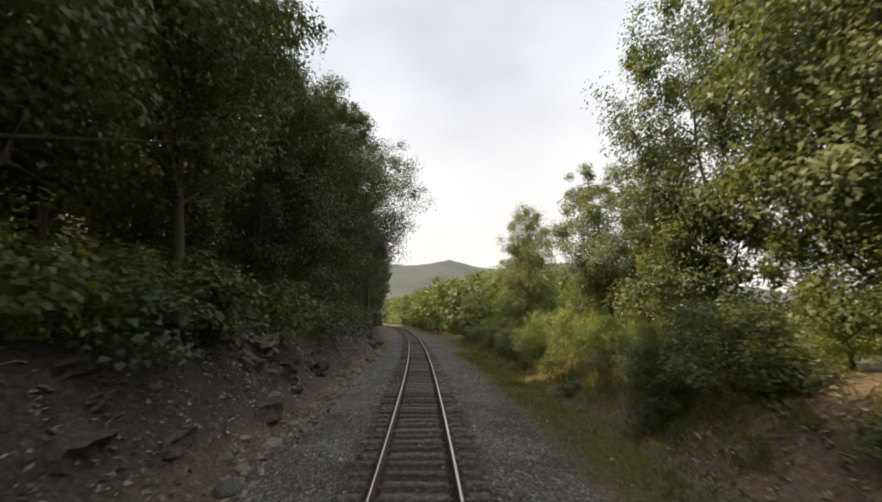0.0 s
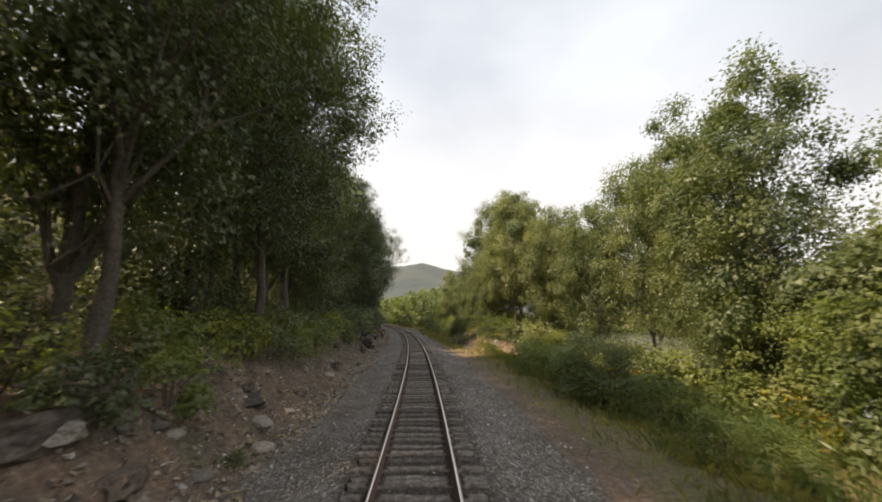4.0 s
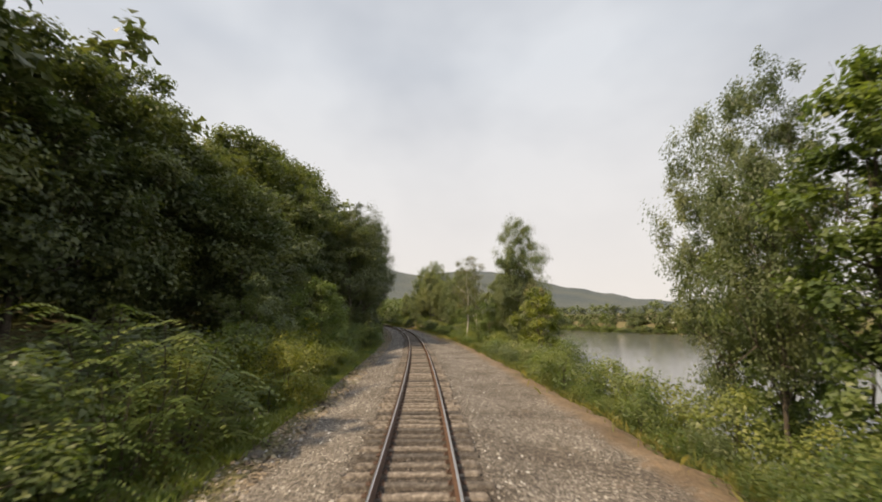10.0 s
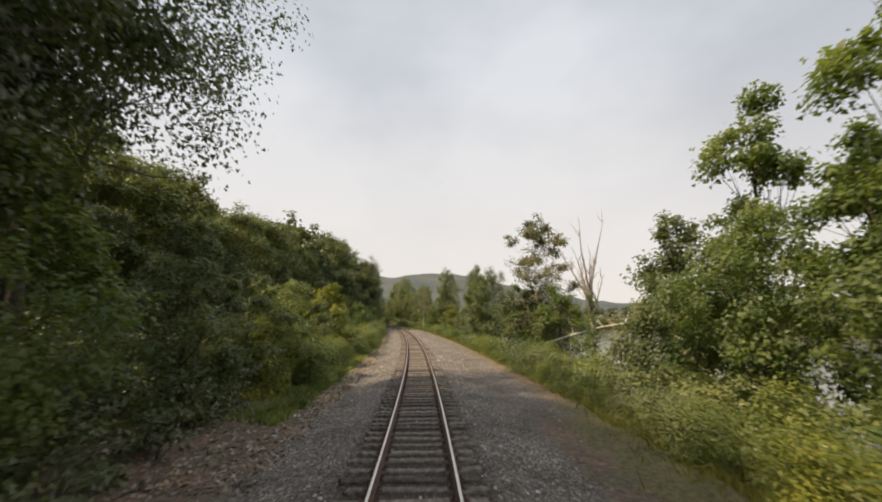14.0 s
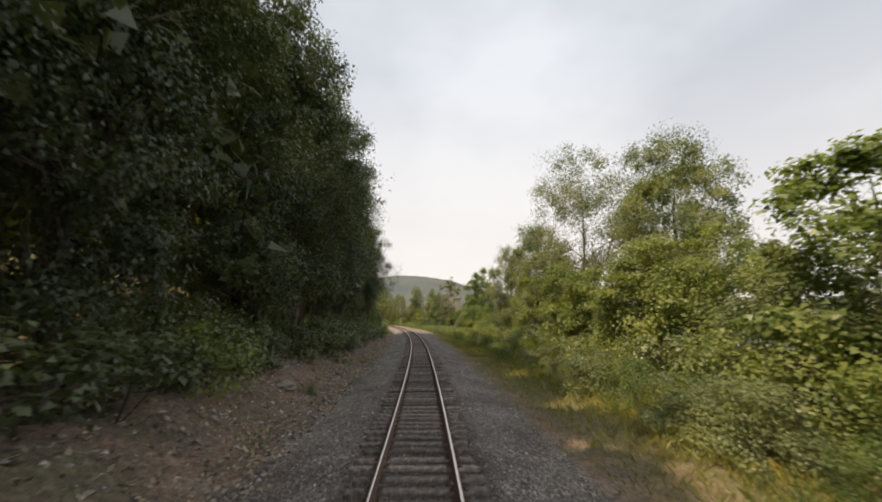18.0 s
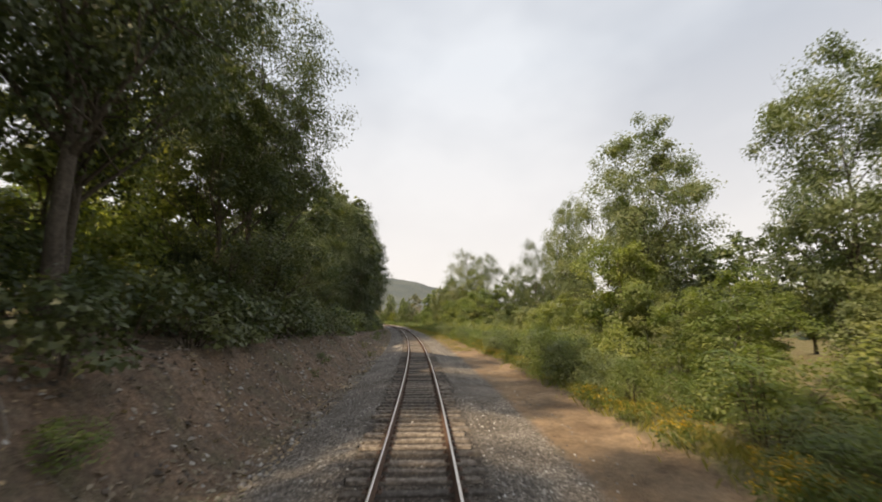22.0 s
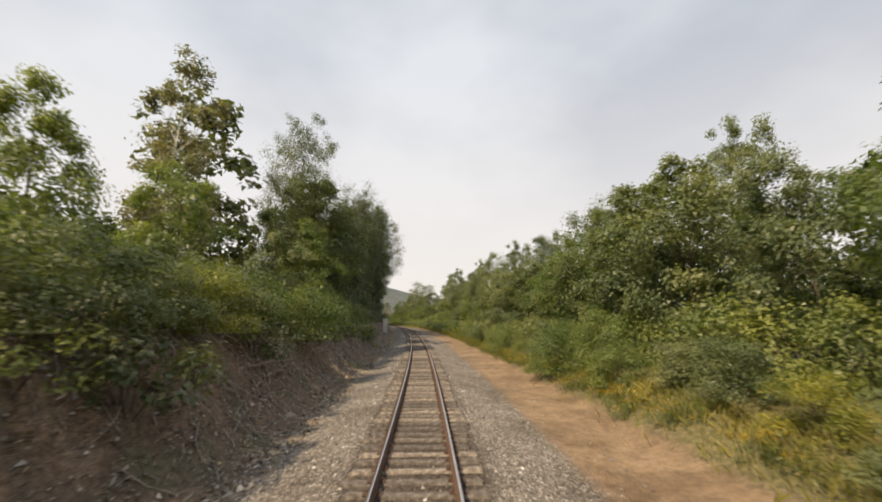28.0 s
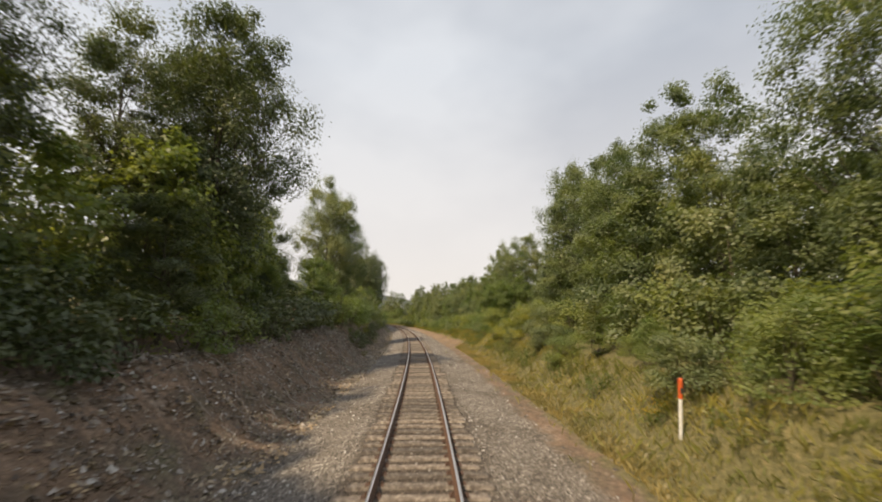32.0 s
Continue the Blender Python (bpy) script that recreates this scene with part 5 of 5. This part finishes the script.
bm = bmesh.new()
box(bm, (0.34, 0.18, 0.012))
for sx, sy in ((-0.1, 0.05), (0.1, -0.05), (0.13, 0.05)):
    box(bm, (0.028, 0.028, 0.045), (sx, sy, 0.022))
PLATE = bpy.data.meshes.new("tie_plate")
bm.to_mesh(PLATE)
bm.free()
PLATE.materials.append(M_PLATE)
TIES = [tie_mesh(300 + i) for i in range(8)]
trng = random.Random(3)
SECTIONS = [(115 - 80.5 * k - 80.5, 115 - 80.5 * k) for k in range(8)]
for s0, s1 in SECTIONS:
    track = tagged(new("railway_track"), "single railway track on weathered wooden ties in gravel", "railway track", "stretches of the track")
    for lat in (-0.753, 0.753):
        part("rail", rail_mesh(s0, s1, lat), None, track, "rusty rail with a polished running surface")
    u = s0 + 0.25
    while u < s1:
        ob = new("tie", TIES[trng.randrange(8)])
        ob.parent = track
        ob.matrix_basis = Matrix.Translation(at(u, trng.uniform(-0.1, 0.1), trng.uniform(-0.014, 0.004))) @ Matrix.Rotation(heading(u) + trng.uniform(-0.02, 0.02) + (math.pi if trng.random() < 0.5 else 0), 4, "Z") @ Matrix.Diagonal((trng.uniform(0.96, 1.04), trng.uniform(0.88, 1.1), 1, 1))
        for lat in (-0.753, 0.753):
            ob = new("tie_plate", PLATE)
            ob.parent = track
            ob.matrix_basis = Matrix.Translation(at(u, lat, 0.008)) @ Matrix.Rotation(heading(u) + trng.uniform(-0.03, 0.03) + (math.pi if lat > 0 else 0), 4, "Z")
        u += 0.52 + trng.uniform(-0.05, 0.05)


# ---- ground cover, each one object that nobody could count ----
def stones(name, n, umin, umax, lats, size, mat, label, seed):
    g = np.random.default_rng(seed)
    u = g.uniform(umin, umax, n)
    lat = lats(g, n)
    x, y = at_many(u, lat)
    z = land(u, lat)
    base = np.array([(1, 0, -0.3), (-1, 0, -0.3), (0, 1, -0.3), (0, -1, -0.3), (0, 0, 1)], float)
    f0 = np.array([(0, 2, 4), (2, 1, 4), (1, 3, 4), (3, 0, 4)])
    s = size * g.uniform(0.5, 1.5, (n, 1, 1)) * g.uniform(0.7, 1.3, (n, 1, 3))
    v = base[None] * s + g.normal(0, 0.22, (n, 5, 3)) * s
    a = g.uniform(0, 6.28, n)
    rx = v[:, :, 0] * np.cos(a)[:, None] - v[:, :, 1] * np.sin(a)[:, None]
    ry = v[:, :, 0] * np.sin(a)[:, None] + v[:, :, 1] * np.cos(a)[:, None]
    v = np.stack([rx + x[:, None], ry + y[:, None], v[:, :, 2] * 0.7 + z[:, None] + 0.004], -1)
    me = mesh_from(name, v.reshape(-1, 3), (np.arange(n)[:, None, None] * 5 + f0[None]).reshape(-1, 3), mat)
    return tagged(new(name, me), label, "gravel", kind="stuff")


def stone_material(name, stops):
    m, ns, ls, b = material(name, 0.9)
    geo = ns.new("ShaderNodeNewGeometry")
    r = ramp(ns, *stops)
    ls.new(geo.outputs["Random Per Island"], r.inputs["Fac"])
    nz = node(ns, "ShaderNodeTexNoise", Scale=40.0, Detail=3.0)
    ls.new(place_coords(ns), nz.inputs["Vector"])
    nr = ramp(ns, (0.3, (0.75, 0.75, 0.75)), (0.7, (1.15, 1.15, 1.15)))
    ls.new(nz.outputs["Fac"], nr.inputs["Fac"])
    ls.new(mix(ns, ls, 1.0, r.outputs["Color"], nr.outputs["Color"], "MULTIPLY"), b.inputs["Base Color"])
    bump(ns, ls, b, nz.outputs["Fac"], 0.5, 0.01)
    return m


M_CHIPS = stone_material("crushed_ballast", ((0.0, (0.07, 0.06, 0.055)), (0.5, (0.2, 0.18, 0.162)), (0.85, (0.36, 0.335, 0.305)), (1.0, (0.68, 0.66, 0.63))))
M_CHAFF = stone_material("bark_and_wood_chips", ((0.0, (0.12, 0.095, 0.075)), (0.45, (0.27, 0.22, 0.17)), (0.85, (0.42, 0.38, 0.33)), (1.0, (0.66, 0.63, 0.58))))
M_SCREE = stone_material("loose_bank_stones", ((0.0, (0.07, 0.055, 0.045)), (0.5, (0.19, 0.15, 0.12)), (0.85, (0.38, 0.34, 0.3)), (1.0, (0.55, 0.52, 0.48))))
stones("ballast_gravel", 72000, -520, 60, lambda g, n: np.where(g.random(n) < 0.08, g.uniform(-1.3, 1.3, n), np.where(g.random(n) < 0.5, -1, 1) * np.clip(1.35 + np.abs(g.normal(0, 1.5, n)), 1.3, 4.6)), 0.033, M_CHIPS, "grey crushed stone ballast between and beside the ties", 1)
stones("bank_scree", 44000, -520, 60, lambda g, n: -g.uniform(3.2, 7.4, n), 0.06, M_SCREE, "loose brown stones on the earth bank", 2)


def blades(name, n, us, lats, h, mat, label, seed, wid=0.012, flat=False):
    g = np.random.default_rng(seed)
    u = us(g, n)
    lat = lats(g, n, u)
    x, y = at_many(u, lat)
    z = land(u, lat)
    a = g.uniform(0, 6.28, n)
    hh = h * g.uniform(0.45, 1.35, n)
    lean = g.normal(0, 0.45, (n, 2)) * hh[:, None]
    w = wid * g.uniform(0.7, 1.4, n)
    p = np.stack([x, y, z - 0.01], -1)
    side = np.stack([np.cos(a) * w, np.sin(a) * w, 0 * w], -1)
    if flat:
        fw = np.stack([-np.sin(a) * w, np.cos(a) * w, 0.25 * w * g.normal(0, 1, n)], -1)
        side[:, 2] = 0.35 * w * g.normal(0, 1, n)
        p[:, 2] += 0.03
        v = np.stack([p - side, p + fw * 0.6, p + side, p - fw * 0.6], 1)
    else:
        mid = p + np.stack([lean[:, 0] * 0.35, lean[:, 1] * 0.35, hh * 0.6], -1)
        tip = p + np.stack([lean[:, 0], lean[:, 1], hh], -1)
        v = np.stack([p - side, p + side, mid + side * 0.7, tip], 1)
    me = mesh_from(name, v.reshape(-1, 3), np.arange(n * 4).reshape(n, 4), mat)
    return tagged(new(name, me), label, "leaves" if flat else "grass", kind="stuff")


def along(g, n):
    return g.uniform(-518, 58, n)


blades("verge_grass", 95000, along, lambda g, n, u: np.interp(u, FL_U, FL_L) + np.where((u > -10) & (u < 8), 2, 0) - np.abs(g.normal(0.2, 1.35, n)) * np.interp(u, [-466, -456, -290, -272, -200, -190, -84, -74], [1, 0.5, 0.5, 1, 1, 0.55, 0.55, 1]), 0.27, M_GRASS, "uneven yellow-green grass along the verge", 11, 0.014)
blades("dry_grass", 26000, lambda g, n: np.where(g.random(n) < 0.6, g.uniform(-518, -460, n), g.uniform(-460, -240, n)), lambda g, n, u: np.interp(u, [-464, -454], [5.0, 7.7]) + np.abs(g.normal(0, 0.9, n)) - np.where(u < -460, 0.5, 0), 0.16, M_DRY, "dry straw-coloured grass beside the sandy strip", 12, 0.012)
blades("ground_greenery", 30000, lambda g, n: g.uniform(-192, -82, n), lambda g, n, u: -4.3 - np.abs(g.normal(0, 1.0, n)), 0.22, M_LEAF_FRESH, "low green weeds at the edge of the gravel", 13, 0.03)
blades("moss_strip", 42000, lambda g, n: np.where(g.random(n) < 0.6, g.uniform(-10, 40, n), g.uniform(-300, -205, n)), lambda g, n, u: 4.9 + g.normal(0, 0.7, n), 0.1, M_GRASS, "short green grass beside the gravel", 14, 0.012)
blades("wood_chips", 46000, lambda g, n: np.where(g.random(n) < 0.8, g.uniform(-505, -376, n), g.uniform(-60, 40, n)), lambda g, n, u: -3.4 - g.random(n) ** 0.8 * 4.2, 0.05, M_CHAFF, "grey and tan chips of bark and wood on the bank", 17, 0.055, flat=True)
blades("bank_litter", 7500, lambda g, n: g.uniform(-18, 12, n), lambda g, n, u: g.uniform(5.8, 11, n), 0.05, M_LITTER, "brown fallen leaves on the bare bank", 16, 0.07, flat=True)
blades("fallen_leaves", 80000, along, lambda g, n, u: -3.2 - np.abs(g.normal(0, 2.2, n)), 0.05, M_LITTER, "brown fallen leaves on the bank", 15, 0.07, flat=True)

# dead sticks and brush on the bank
g = np.random.default_rng(21)
paths = []
for i in range(2300):
    u = g.uniform(-500, -378) if g.random() < 0.75 else g.uniform(-378, 40)
    if g.random() < 0.3:
        u = g.choice([-386, -390, -412, -428, -452, -464, -471, -480]) + g.normal(0, 1.6)
    lat = -g.uniform(3.9, 7.3)
    a, ln, r = g.uniform(0, 6.28), g.uniform(0.25, 1.3), g.uniform(0.008, 0.026)
    way = np.array([math.cos(a), math.sin(a), 0])
    p = np.array(at(u, lat, 0))
    pts = []
    for k in range(4):
        q = p + way * ln * k / 3 + np.append(g.normal(0, 0.06, 2), 0)
        gap = g.uniform(0.01, 0.1) + (0.12 if k == 3 and g.random() < 0.3 else 0)
        lat_k = lat + (way[0] * math.cos(heading(u)) + way[1] * math.sin(heading(u))) * ln * k / 3
        q[2] = land_at(u + (way[1] * math.cos(heading(u)) - way[0] * math.sin(heading(u))) * ln * k / 3, min(lat_k, -3.2)) + gap
        pts.append((q, r * (1 - 0.22 * k)))
    paths.append(pts)
v, f = tubes(paths, 5)
tagged(new("brushwood", mesh_from("brushwood", v, f, M_DEADWOOD)), "grey dead sticks and brush strewn on the earth bank", "brushwood", kind="stuff")


# ---- single things by the track ----
def log(u, lat, length, r, yaw, rise, label):
    r *= 0.62
    g = np.random.default_rng(int(abs(u) * 7))
    p = np.array(at(u, lat, land_at(u, lat) + r * 0.5))
    d = np.array([math.cos(yaw), math.sin(yaw), rise])
    pts = [(p + d * length * k / 5 + g.normal(0, 0.09, 3) * (1, 1, 0.5), r * (1 - 0.14 * k)) for k in range(6)]
    paths = [pts]
    for k in (2, 3, 4):
        e = pts[k][0] + np.array([*g.normal(0, 0.35, 2), g.uniform(0.15, 0.4)])
        paths.append([(pts[k][0], r * 0.4), ((pts[k][0] + e) / 2 + g.normal(0, 0.04, 3), r * 0.28), (e, r * 0.1)])
    v, f = tubes(paths, 7)
    tagged(new("fallen_branch", mesh_from("fallen_branch", v, f, M_DEADWOOD, smooth=True)), label, "branch", "fallen branches on the bank")


for u, lat, ln, r, yaw, rise in ((-427, -5.6, 1.8, 0.06, 0.6, 0.1), (-386, -6.0, 2.0, 0.06, 2.2, 0.2), (-389, -5.2, 1.5, 0.05, 0.9, 0.1), (-384, -6.4, 1.4, 0.05, 1.6, 0.25), (-463, -6.4, 2.6, 0.07, 2.6, 0.15), (-466, -5.4, 2.2, 0.06, 2.4, 0.05), (-470, -6.2, 2.4, 0.07, 0.4, 0.1), (-478, -5.8, 2.8, 0.07, 2.5, 0.12), (-483, -5.0, 2.2, 0.06, 2.6, 0.05), (-487, -6.2, 2.0, 0.06, 0.3, 0.2), (-475, -4.9, 1.6, 0.05, 0.1, 0.02), (-459, -6.9, 1.8, 0.06, 1.2, 0.3), (-411, -5.5, 2.2, 0.06, 2.3, 0.2)):
    log(u, lat, ln, r, yaw, rise, "pale dead branch lying on the earth bank")

g = np.random.default_rng(31)
pts = [at(-167.4, 10.8, land_at(-167.4, 10.8) - 0.1), at(-168.0, 11.2, -0.2), at(-168.5, 11.75, 0.75), at(-169.4, 14.0, 1.55), at(-170.5, 16.25, 2.25), at(-171.2, 18.0, 2.6)]
paths = [[(np.array(p), 0.14 - 0.018 * k) for k, p in enumerate(pts)]]
for k in (3, 4, 5):
    e = np.array(pts[k]) + g.normal(0, 0.45, 3) + [0.2, 0, 0.5]
    paths.append([(np.array(pts[k]), 0.045), ((np.array(pts[k]) + e) / 2, 0.03), (e, 0.01)])
v, f = tubes(paths, 8)
tagged(new("leaning_trunk", mesh_from("leaning_trunk", v, f, M_BIRCH, smooth=True)), "pale dead trunk leaning out over the water", "dead tree")

ROCKS = []
for k in range(5):
    bm = bmesh.new()
    bmesh.ops.create_icosphere(bm, subdivisions=2, radius=1.0)
    for v in bm.verts:
        v.co *= 1 + 0.35 * noise.noise(v.co * 1.3 + Vector((k * 7, 0, 0))) + 0.12 * noise.noise(v.co * 4 + Vector((0, k * 5, 0)))
        v.co.z *= 0.62
    me = bpy.data.meshes.new("rock")
    bm.to_mesh(me)
    bm.free()
    me.materials.append(M_ROCK)
    ROCKS.append(me)
krng = random.Random(5)
M_LEDGE = speckled("dark_bank_rock", ((0.3, (0.06, 0.047, 0.039)), (0.55, (0.13, 0.103, 0.084)), (0.75, (0.24, 0.2, 0.17))), 4.0, 0.92, 0.9, 0.06, by_object=True)
LEDGES = []
for k in range(5):
    bm = bmesh.new()
    bmesh.ops.create_cube(bm, size=2.0)
    bmesh.ops.subdivide_edges(bm, edges=bm.edges[:], cuts=3, use_grid_fill=True)
    for v in bm.verts:
        c = v.co.normalized() * 1.25
        v.co = v.co.lerp(c, 0.45)
        cell = noise.cell(v.co * 1.7 + Vector((k * 9.0, 3.0, 1.0)))
        v.co *= 0.85 + 0.3 * cell + 0.25 * noise.noise(v.co * 1.6 + Vector((k * 7.0, 0, 0)))
        v.co.z *= 0.7
    me = bpy.data.meshes.new("ledge")
    bm.to_mesh(me)
    bm.free()
    me.materials.append(M_LEDGE)
    LEDGES.append(me)
for i in range(110):
    u = krng.uniform(-14, 52) if i < 85 else krng.uniform(-60, -14)
    lat = -krng.uniform(4.7, 7.4)
    s = krng.uniform(0.2, 0.62)
    ob = tagged(new("rock", LEDGES[krng.randrange(5)]), "dark broken ledge rock jutting from the bank", "rock", "ledge rocks in the cut")
    ob.matrix_basis = Matrix.Translation(at(u, lat, land_at(u, lat) - s * 0.12)) @ Matrix.Rotation(heading(u) + krng.uniform(-0.5, 0.5), 4, "Z") @ Matrix.Rotation(krng.uniform(-0.3, 0.5), 4, "Y") @ Matrix.Diagonal((s * krng.uniform(0.6, 1.0), s * krng.uniform(0.9, 1.9), s * krng.uniform(0.6, 1.0), 1))
for i in range(240):
    u = krng.uniform(-60, 45) if i < 160 else krng.uniform(-500, -60)
    lat = -krng.uniform(3.6, 6.8) if krng.random() < 0.85 or u < -30 else krng.uniform(5.8, 8.0)
    s = krng.uniform(0.08, 0.24) * (1.9 if krng.random() < 0.12 else 1)
    ob = tagged(new("rock", ROCKS[krng.randrange(5)]), "rough grey-brown stone on the bank", "rock", "stones on the bank")
    ob.matrix_basis = Matrix.Translation(at(u, lat, land_at(u, lat) + s * 0.1)) @ Matrix.Rotation(krng.uniform(0, 6.28), 4, "Z") @ Matrix.Diagonal((s * krng.uniform(0.8, 1.4), s, s * krng.uniform(0.7, 1.1), 1))


def upright(u, lat, turn=0.0, lean=0.0, sink=0.05):
    return Matrix.Translation(at(u, lat, land_at(u, lat) - sink)) @ Matrix.Rotation(heading(u) + radians(turn), 4, "Z") @ Matrix.Rotation(radians(lean), 4, "Y")


# signal equipment case on legs
case = thing("signal_case", "tall grey steel signal equipment case on four legs", "equipment case", upright(-370.4, -4.95, 8))
W, D, H0, H1 = 0.72, 0.6, 0.42, 2.72
part("body", boxed((W, D, H1 - H0), (0, 0, (H0 + H1) / 2), 0.012), M_CASE, case)
part("roof", boxed((W + 0.1, D + 0.1, 0.06), (0, 0, H1 + 0.03), 0.015), M_CASE, case, "overhanging steel roof")
door = part("door", boxed((W - 0.06, 0.025, H1 - H0 - 0.12), (0, -D / 2 - 0.013, (H0 + H1) / 2), 0.006), M_CASE, case)
part("handle", boxed((0.03, 0.03, 0.2), (W * 0.36, -D / 2 - 0.04, 1.5), 0.006), M_BLACK, door, "dark door handle")
for z in (0.8, 2.3):
    part("hinge", boxed((0.03, 0.03, 0.14), (-W * 0.47, -D / 2 - 0.028, z), 0.005), M_CASE, door)
part("vent", boxed((0.2, 0.05, 0.16), (-W * 0.22, -D / 2 - 0.04, 2.48), 0.01), M_CASE, case, "small hooded vent")
part("antenna", boxed((0.06, 0.06, 0.1), (0.18, 0.1, H1 + 0.1), 0.01), M_CASE, case)
for sx in (-1, 1):
    for sy in (-1, 1):
        part("leg", boxed((0.05, 0.05, H0 + 0.1), (sx * (W / 2 - 0.04), sy * (D / 2 - 0.04), H0 / 2 - 0.04), 0.005), M_CASE, case)
part("foot_rail", boxed((W, 0.05, 0.05), (0, -D / 2 + 0.04, 0.08), 0.005), M_CASE, case)

# low white board by the track
sign = thing("trackside_sign", "small white board on a short dark post in tall grass", "sign", upright(-13.5, 7.95, 0))
part("post", boxed((0.07, 0.05, 0.75), (0, 0, 0.3), 0.006), M_BROWN, sign, "dark wooden post")
part("board", boxed((0.3, 0.03, 0.5), (0, -0.042, 0.62), 0.006), M_WHITE, sign)
part("marking", boxed((0.07, 0.008, 0.26), (0.03, -0.062, 0.62)), M_BLACK, sign, "faded dark marking")

# white boards on a post by the path
sign2 = thing("trackside_sign", "small white board with dark marks on a post", "sign", upright(-459.2, 12.6, 0))
zt = 3.05 - land_at(-459.2, 12.6)
part("post", boxed((0.07, 0.05, zt), (0, 0, zt / 2), 0.006), M_BROWN, sign2, "dark wooden post")
part("board", boxed((0.3, 0.03, 0.62), (0, -0.042, zt - 0.25), 0.006), M_WHITE, sign2)
for k in range(3):
    part("marking", boxed((0.16, 0.008, 0.05), (0, -0.062, zt - 0.1 - 0.15 * k)), M_BLACK, sign2, "dark bar")

# cable marker with an orange cap
mark = thing("marker_post", "white plastic marker post with an orange top", "marker post", upright(-500.8, 6.55, 0, 5))
bm = bmesh.new()
rod(bm, (0, 0, -0.1), (0, 0, 1.05), 0.045, 0.045, 14)
part("shaft", bm, M_WHITE, mark)
bm = bmesh.new()
rod(bm, (0, 0, 1.05), (0, 0, 1.52), 0.055, 0.055, 14)
rod(bm, (0, 0, 1.52), (0, 0, 1.56), 0.055, 0.03, 14)
part("cap", bm, M_ORANGE, mark, "orange cap")
part("label_plate", boxed((0.07, 0.008, 0.14), (0, -0.056, 1.25)), M_BLACK, mark, "dark label")

# thin pale stake
stake = thing("stake", "thin pale wooden stake at the edge of the weeds", "stake", upright(-221.5, 7.6, 0, 2))
part("shaft", boxed((0.06, 0.04, 1.5), (0, 0, 0.7), 0.006), M_WHITE, stake)
part("cap", boxed((0.065, 0.045, 0.08), (0, 0, 1.47), 0.006), M_SIDING, stake)

# small house above the bank
house = thing("house", "small pale-sided house with a porch above the bank", "house", upright(-468, -17.5, 0, 0, 0.2))
part("wall", boxed((5.0, 7.0, 3.4), (-1.0, 0, 1.5), 0.02), M_SIDING, house)
for k in range(16):
    part("siding_board", boxed((0.03, 7.02, 0.18), (1.52, 0, 0.15 + 0.2 * k), 0.004), M_SIDING, house)
    part("siding_board", boxed((5.02, 0.03, 0.18), (-1.0, -3.52, 0.15 + 0.2 * k), 0.004), M_SIDING, house)
bm = bmesh.new()
vs = [bm.verts.new(c) for c in ((-3.9, -3.9, 3.15), (1.9, -3.9, 3.15), (1.9, 3.9, 3.15), (-3.9, 3.9, 3.15), (-1.0, -3.9, 4.7), (-1.0, 3.9, 4.7))]
for q in ((0, 1, 4), (2, 3, 5), (1, 2, 5, 4), (3, 0, 4, 5), (3, 2, 1, 0)):
    bm.faces.new([vs[i] for i in q])
part("roof", bm, M_ROOF, house)
for y in (-1.8, 1.4):
    win = part("window", boxed((0.06, 1.1, 1.2), (1.56, y, 1.9), 0.01), M_WHITE, house)
    part("pane", boxed((0.02, 0.9, 1.0), (1.6, y, 1.9)), M_PANE, win, "dark glass")
porch = part("porch", boxed((2.0, 3.0, 0.15), (0.5, -5.05, 0.35), 0.01), M_BROWN, house, "brown wooden porch")
for x in (-0.4, 1.4):
    part("porch_post", boxed((0.12, 0.12, 2.5), (x, -6.4, 1.6), 0.01), M_WHITE, porch)
part("porch_rail", boxed((1.9, 0.06, 0.8), (0.5, -6.45, 0.85), 0.01), M_BROWN, porch)
part("porch_roof", boxed((2.4, 3.2, 0.1), (0.5, -5.1, 2.9), 0.01), M_ROOF, porch)


# white cottages and a landing on the far shore
def cottage(u, lat, w, label):
    ob = thing("cottage", label, "house", upright(u, lat, 90, 0, 0.3), "cottages on the far shore")
    part("wall", boxed((w, 3.2, 1.9), (0, 0, 0.95)), M_WHITE, ob)
    bm = bmesh.new()
    h = w / 2 + 0.3
    vs = [bm.verts.new(c) for c in ((-h, -1.9, 1.85), (h, -1.9, 1.85), (h, 1.9, 1.85), (-h, 1.9, 1.85), (-h, 0, 2.7), (h, 0, 2.7))]
    for q in ((0, 1, 5, 4), (2, 3, 4, 5), (1, 2, 5), (3, 0, 4), (3, 2, 1, 0)):
        bm.faces.new([vs[i] for i in q])
    part("roof", bm, M_ROOF, ob)
    for sy in (-1, 1):
        for x in (-w / 4, w / 4):
            part("window", boxed((0.6, 0.06, 0.7), (x, sy * 1.62, 1.1)), M_PANE, ob, "dark window")


for u, w in ((-4, 2.4), (-16, 1.8), (-28, 2.2)):
    cottage(u, float(np.interp(u, FAR_U, FAR_L)) + 6.5, w, "small white cottage among trees by the water")
